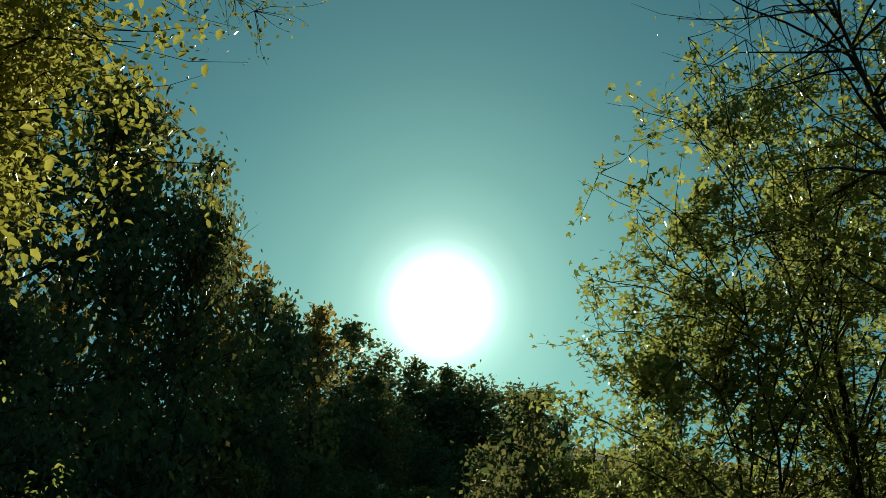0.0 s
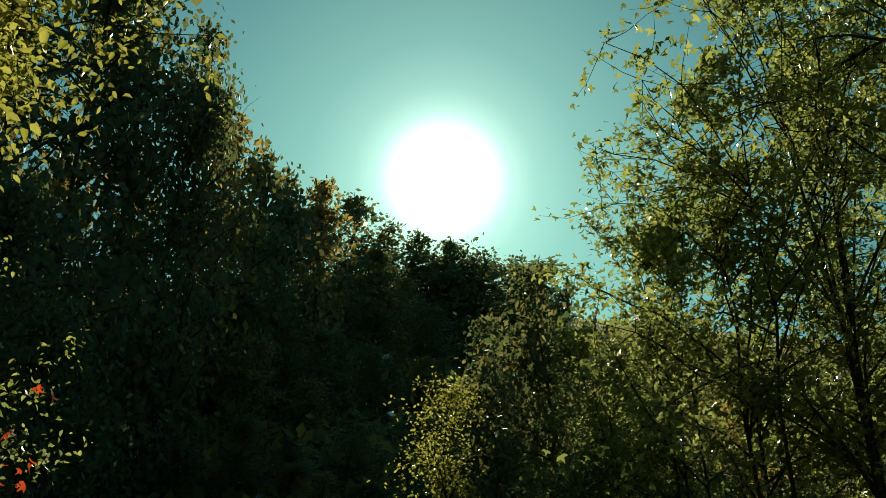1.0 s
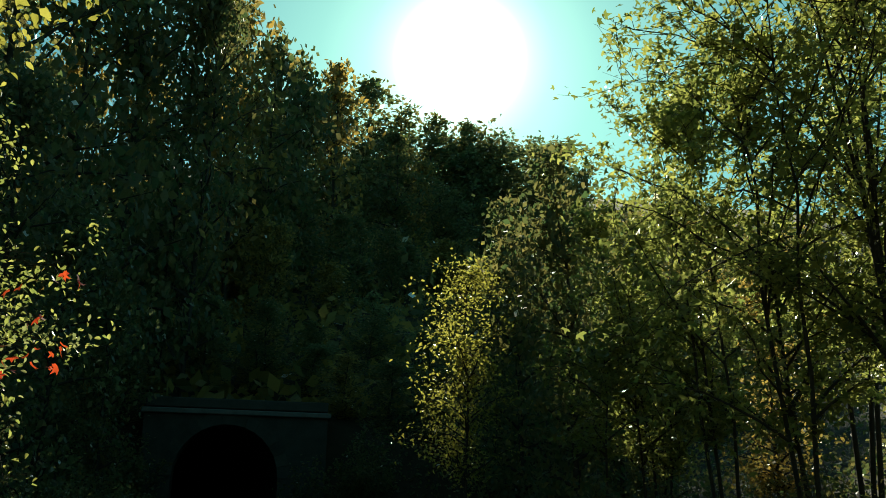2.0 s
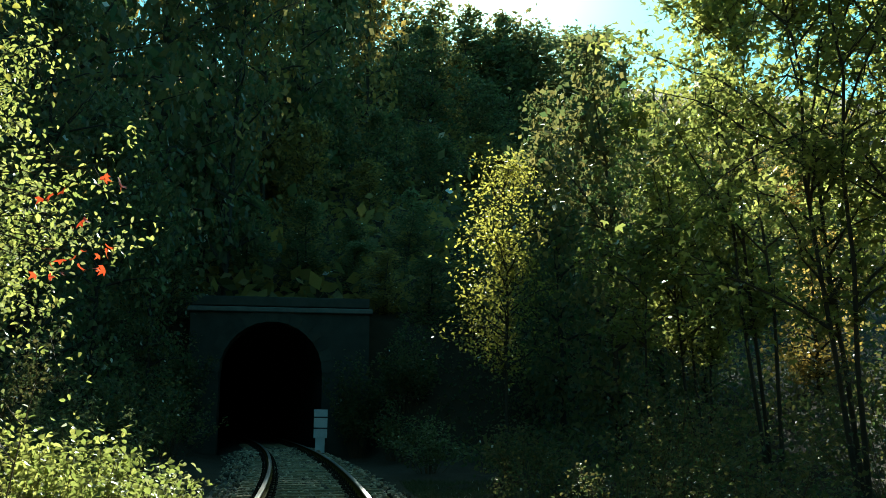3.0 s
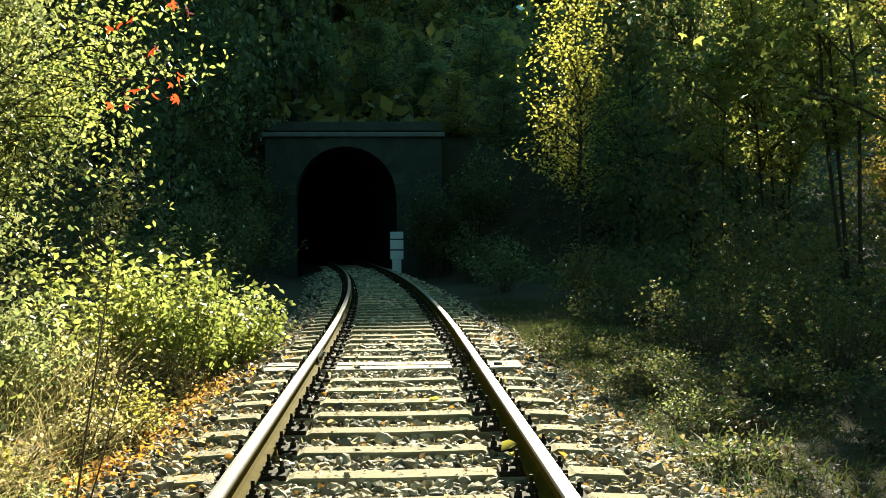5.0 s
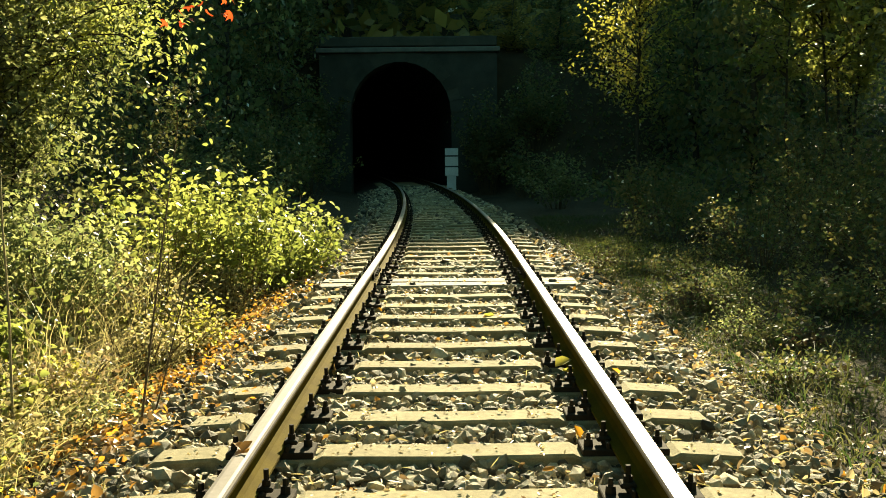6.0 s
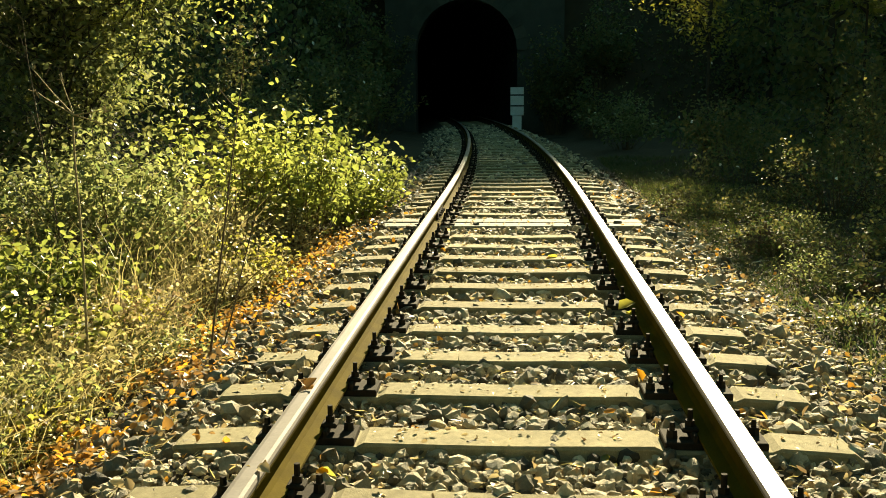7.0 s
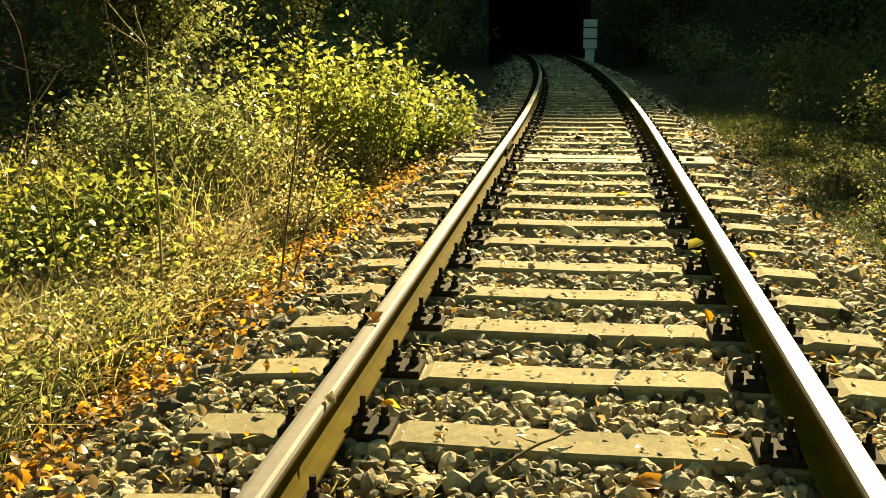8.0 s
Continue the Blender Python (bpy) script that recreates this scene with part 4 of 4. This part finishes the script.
def build_right_bank():
    k = 0
    # L_DARK on the near shrubs paints in shade where the sun still reaches
    for x, y, r, h, leafy, st, per, lf, words in (
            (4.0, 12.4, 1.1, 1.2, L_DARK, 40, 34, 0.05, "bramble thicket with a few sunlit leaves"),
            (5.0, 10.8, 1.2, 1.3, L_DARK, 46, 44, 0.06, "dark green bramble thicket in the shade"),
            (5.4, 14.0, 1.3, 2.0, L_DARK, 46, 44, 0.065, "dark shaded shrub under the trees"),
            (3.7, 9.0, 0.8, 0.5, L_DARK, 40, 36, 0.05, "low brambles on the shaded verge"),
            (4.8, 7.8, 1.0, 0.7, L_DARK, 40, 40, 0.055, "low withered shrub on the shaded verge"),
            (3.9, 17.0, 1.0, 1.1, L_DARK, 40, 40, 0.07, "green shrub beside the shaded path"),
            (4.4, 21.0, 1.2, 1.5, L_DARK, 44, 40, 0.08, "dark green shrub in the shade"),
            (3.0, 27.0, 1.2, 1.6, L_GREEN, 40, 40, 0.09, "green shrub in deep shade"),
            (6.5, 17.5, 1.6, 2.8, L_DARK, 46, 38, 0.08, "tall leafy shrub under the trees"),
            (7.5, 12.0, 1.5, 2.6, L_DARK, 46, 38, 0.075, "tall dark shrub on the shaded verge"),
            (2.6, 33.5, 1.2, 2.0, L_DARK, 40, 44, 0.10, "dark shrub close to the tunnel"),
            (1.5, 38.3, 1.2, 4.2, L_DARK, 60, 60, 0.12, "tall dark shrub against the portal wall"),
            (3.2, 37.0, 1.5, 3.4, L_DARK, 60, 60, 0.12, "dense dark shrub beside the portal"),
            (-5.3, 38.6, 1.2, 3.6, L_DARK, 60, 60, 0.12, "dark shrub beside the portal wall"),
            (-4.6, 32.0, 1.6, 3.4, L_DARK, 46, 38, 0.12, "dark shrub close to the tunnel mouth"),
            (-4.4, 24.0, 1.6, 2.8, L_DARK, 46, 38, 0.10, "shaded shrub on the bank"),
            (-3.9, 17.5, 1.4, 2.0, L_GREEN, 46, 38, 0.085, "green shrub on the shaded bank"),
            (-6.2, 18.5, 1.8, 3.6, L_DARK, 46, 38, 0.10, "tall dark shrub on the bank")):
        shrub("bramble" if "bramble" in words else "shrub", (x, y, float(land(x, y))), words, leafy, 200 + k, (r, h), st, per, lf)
        k += 1
    rng = np.random.default_rng(22)
    n = 15000
    ys = rng.uniform(3.5, 24, n)
    xs = 2.0 + np.abs(rng.normal(0, 1.2, n))
    k = 9000
    # the lime leaf colour paints a sunlit patch onto these mossy tufts
    grass("moss_tufts", "mossy tufts on the verge, their bright green standing for a patch of sun", rng, rng.normal(2.8, 0.45, k), rng.normal(14.6, 1.5, k), 0.09, 0.006, L_LIME, 0.5)
    grass("grass", "short mossy grass on the shaded verge", rng, xs, ys, 0.15, 0.005, L_GRASS, 0.5)


def build_verge_weeds():
    """Low weeds along the foot of the ballast on the shaded side."""
    g = random.Random(63)
    for i in range(46):
        y = g.uniform(3.2, 15)
        x = 2.15 + abs(g.gauss(0, 1.1))
        # mostly dark leaf kinds: the verge's shade is put into the weeds' colour
        leafy, words = g.choice(((L_GREEN, "low green weeds"), (L_DARK, "dark green creeping weeds"), (L_BROWN, "withered brown weeds"), (L_DARK, "small leafy weeds"), (L_GRASS, "grassy weeds")))
        shrub("weeds", (x, y, float(land(x, y))), words + " on the shaded verge", leafy, 600 + i, (g.uniform(0.22, 0.45), g.uniform(0.12, 0.30)), 18, 24, g.uniform(0.03, 0.05), "weeds", "weeds on the verge")


def build_litter():
    rng = np.random.default_rng(31)
    # on the bank's foot, in drifts
    def drift(n, lo, hi, wide):
        ys = rng.uniform(lo, hi, n)
        s = -2.02 - rng.normal(0, wide, n)
        keep = np.sin(ys * 5.1 + s * 3.0) + np.sin(ys * 2.3 - s * 7.0) + rng.normal(0, 0.7, n) > -0.3
        return s[keep], ys[keep]

    s, ys = drift(8200, -3, 11, 0.33)
    z = np.maximum(bed(s), land(s + mid(ys), ys)) + rng.uniform(0.02, 0.09, len(s))
    v1, f1 = leaves(rng, np.stack([s + mid(ys), ys, z], 1), np.minimum(rng.lognormal(np.log(0.041), 0.28, len(s)), 0.06), 0.0, wide=0.75, flat=True)
    tagged(part("fallen_leaves", (v1, f1), L_LITTER), "orange and brown fallen leaves heaped along the ballast's foot", "fallen leaves", kind="stuff")
    # curled leaves caught upright among them
    s, ys = drift(3200, 1.7, 10, 0.34)
    z = np.maximum(bed(s), land(s + mid(ys), ys)) + rng.uniform(0.05, 0.15, len(s))
    v6, f6 = leaves(rng, np.stack([s + mid(ys), ys, z], 1), np.minimum(rng.lognormal(np.log(0.038), 0.3, len(s)), 0.055), 0.15, wide=0.7)
    tagged(part("upturned_leaves", (v6, f6), L_LITTER), "upturned yellow and orange leaves glowing in the low sun", "fallen leaves", kind="stuff")
    # scattered over the stones
    n = 6500
    ys = rng.uniform(1.6, 16, n)
    s = rng.uniform(-1.7, 2.4, n)
    z = np.maximum(bed(s), -0.36) + rng.uniform(0.025, 0.05, n)
    v2, f2 = leaves(rng, np.stack([s + mid(ys), ys, z], 1), 0.046, 0.0, wide=0.75, flat=True)
    tagged(part("scattered_leaves", (v2, f2), L_TAN), "scattered yellow and brown leaves on the ballast", "fallen leaves", kind="stuff")
    n = 700
    ys = rng.uniform(1.6, 13, n)
    s = rng.uniform(-1.7, 2.3, n)
    z = np.maximum(bed(s), -0.36) + rng.uniform(0.03, 0.06, n)
    v7, f7 = leaves(rng, np.stack([s + mid(ys), ys, z], 1), 0.05, 0.1, wide=0.7)
    tagged(part("curled_leaves", (v7, f7), L_LITTER), "curled bright leaves caught among the stones", "fallen leaves", kind="stuff")
    # bits lying on the sleepers, and dry stalks among the stones
    n = 1100
    ys = rng.choice([y for y in SLEEPERS if 1 < y < 14], n) + rng.uniform(-0.08, 0.08, n)
    s = rng.uniform(-1.2, 1.2, n)
    s = np.where(np.abs(np.abs(s) - 0.753) < 0.2, np.sign(s) * 0.4, s)
    v4, f4 = leaves(rng, np.stack([s + mid(ys), ys, np.full(n, 0.004)], 1), 0.026, 0.0, wide=0.5, flat=True)
    tagged(part("leaf_crumbs", (v4, f4), L_TAN), "crumbs of dry leaf lying on the sleepers", "leaf debris", kind="stuff")
    n = 7000
    ys = rng.uniform(1.4, 10, n)
    s = rng.uniform(-2.0, 2.2, n)
    v5, f5 = leaves(rng, np.stack([s, ys, bed(s) + rng.uniform(0.03, 0.055, n)], 1), 0.06, 0.0, wide=0.10, flat=True)
    tagged(part("dry_stalks", (v5, f5), L_STRAW), "short dry stalks strewn over the ballast", "plant debris", kind="stuff")
    n = 4200
    ys = rng.uniform(2.5, 20, n)
    xs = rng.uniform(1.7, 6.5, n)
    z = np.maximum(bed(xs), land(xs, ys)) + rng.uniform(0.01, 0.05, n)
    v3, f3 = leaves(rng, np.stack([xs, ys, z], 1), 0.06, 0.0, wide=0.75, flat=True)
    # L_BROWN's dark tone carries the shade of the verge
    tagged(part("verge_leaves", (v3, f3), L_BROWN), "brown fallen leaves on the shaded verge", "fallen leaves", kind="stuff")


def build_undergrowth():
    """Low leafy growth that covers the slopes and the hill."""
    rng = np.random.default_rng(81)
    n = 26000
    ys = rng.uniform(0, 16, n)
    a = 3.9 + rng.gamma(1.6, 2.6, n)
    xs = np.where(rng.random(n) < 0.55, -a, a + 1.0)
    at = np.stack([xs, ys, land(xs, ys) + rng.gamma(1.4, 0.09, n)], 1)
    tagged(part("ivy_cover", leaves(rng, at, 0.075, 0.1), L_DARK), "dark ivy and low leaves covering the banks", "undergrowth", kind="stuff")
    n = 34000
    ys = rng.uniform(15, 46, n)
    a = 3.6 + rng.gamma(1.8, 4.0, n)
    xs = np.where(rng.random(n) < 0.5, -a, a + 1.2) + mid(np.minimum(ys, 60))
    at = np.stack([xs, ys, land(xs, ys) + rng.gamma(1.5, 0.14, n)], 1)
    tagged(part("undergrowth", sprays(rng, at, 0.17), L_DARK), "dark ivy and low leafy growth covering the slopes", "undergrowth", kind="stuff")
    n = 30000
    ys = rng.uniform(41.5, 150, n)
    xs = rng.uniform(-0.55, 0.6, n) * ys
    at = np.stack([xs, ys, land(xs, ys) + rng.gamma(1.5, 0.4, n)], 1)
    tagged(part("hill_undergrowth", sprays(rng, at, 0.75), L_RUST), "russet and green brushwood covering the wooded hill", "undergrowth", kind="stuff")


def build_single_things():
    """A few leaves that lie by themselves, and a fallen twig."""
    rng = np.random.default_rng(91)
    for x, y, z, s, m, words in (
            (-0.752, 3.51, 0.176, 0.075, L_LITTER, "curled orange-brown leaf lying on the rail head"),
            (-0.742, 2.72, 0.174, 0.06, L_TAN, "withered brown leaf draped over the rail"),
            (0.37, 7.68, -0.04, 0.13, L_YELLOW, "large yellow leaf on the ballast"),
            (0.64, 5.47, 0.05, 0.10, L_YELLOW, "bright yellow leaf caught beside the rail"),
            (-0.60, 3.19, -0.04, 0.07, L_YELLOW, "yellow leaf on the stones"),
            (0.36, 3.35, -0.04, 0.07, L_YELLOW, "yellow leaf beside a sleeper"),
            (0.29, 2.71, -0.04, 0.10, L_LITTER, "orange leaf on the stones"),
            (1.39, 11.46, -0.10, 0.13, L_YELLOW, "yellow leaf on the ballast shoulder"),
            (0.51, 3.08, -0.03, 0.08, L_LITTER, "rusty leaf between the sleepers")):
        at = np.array([(x, y, z)] * 3) + rng.normal(0, s * 0.18, (3, 3)) * (1, 1, 0.25)
        tagged(part("fallen_leaf", leaves(rng, at, s, 0.0, wide=0.7, flat=True), m), words, "leaf", "single fallen leaves")
    t = Tubes(6)
    t.add(bend(rng, (-0.22, 2.70, -0.03), (0.04, 2.93, 0.02), 9, 0.05, 0.06), 0.006, 0.003)
    t.add(bend(rng, (-0.10, 2.83, 0.02), (-0.16, 2.92, 0.0), 5, 0.06), 0.003, 0.0015)
    tagged(part("twig", t.data(), M_TWIG), "bent brown twig lying across a sleeper", "twig")


build_woods()
build_undergrowth()
build_single_things()
build_near_trees()
build_left_bank()
build_right_bank()
build_verge_weeds()
build_litter()
build_stones()
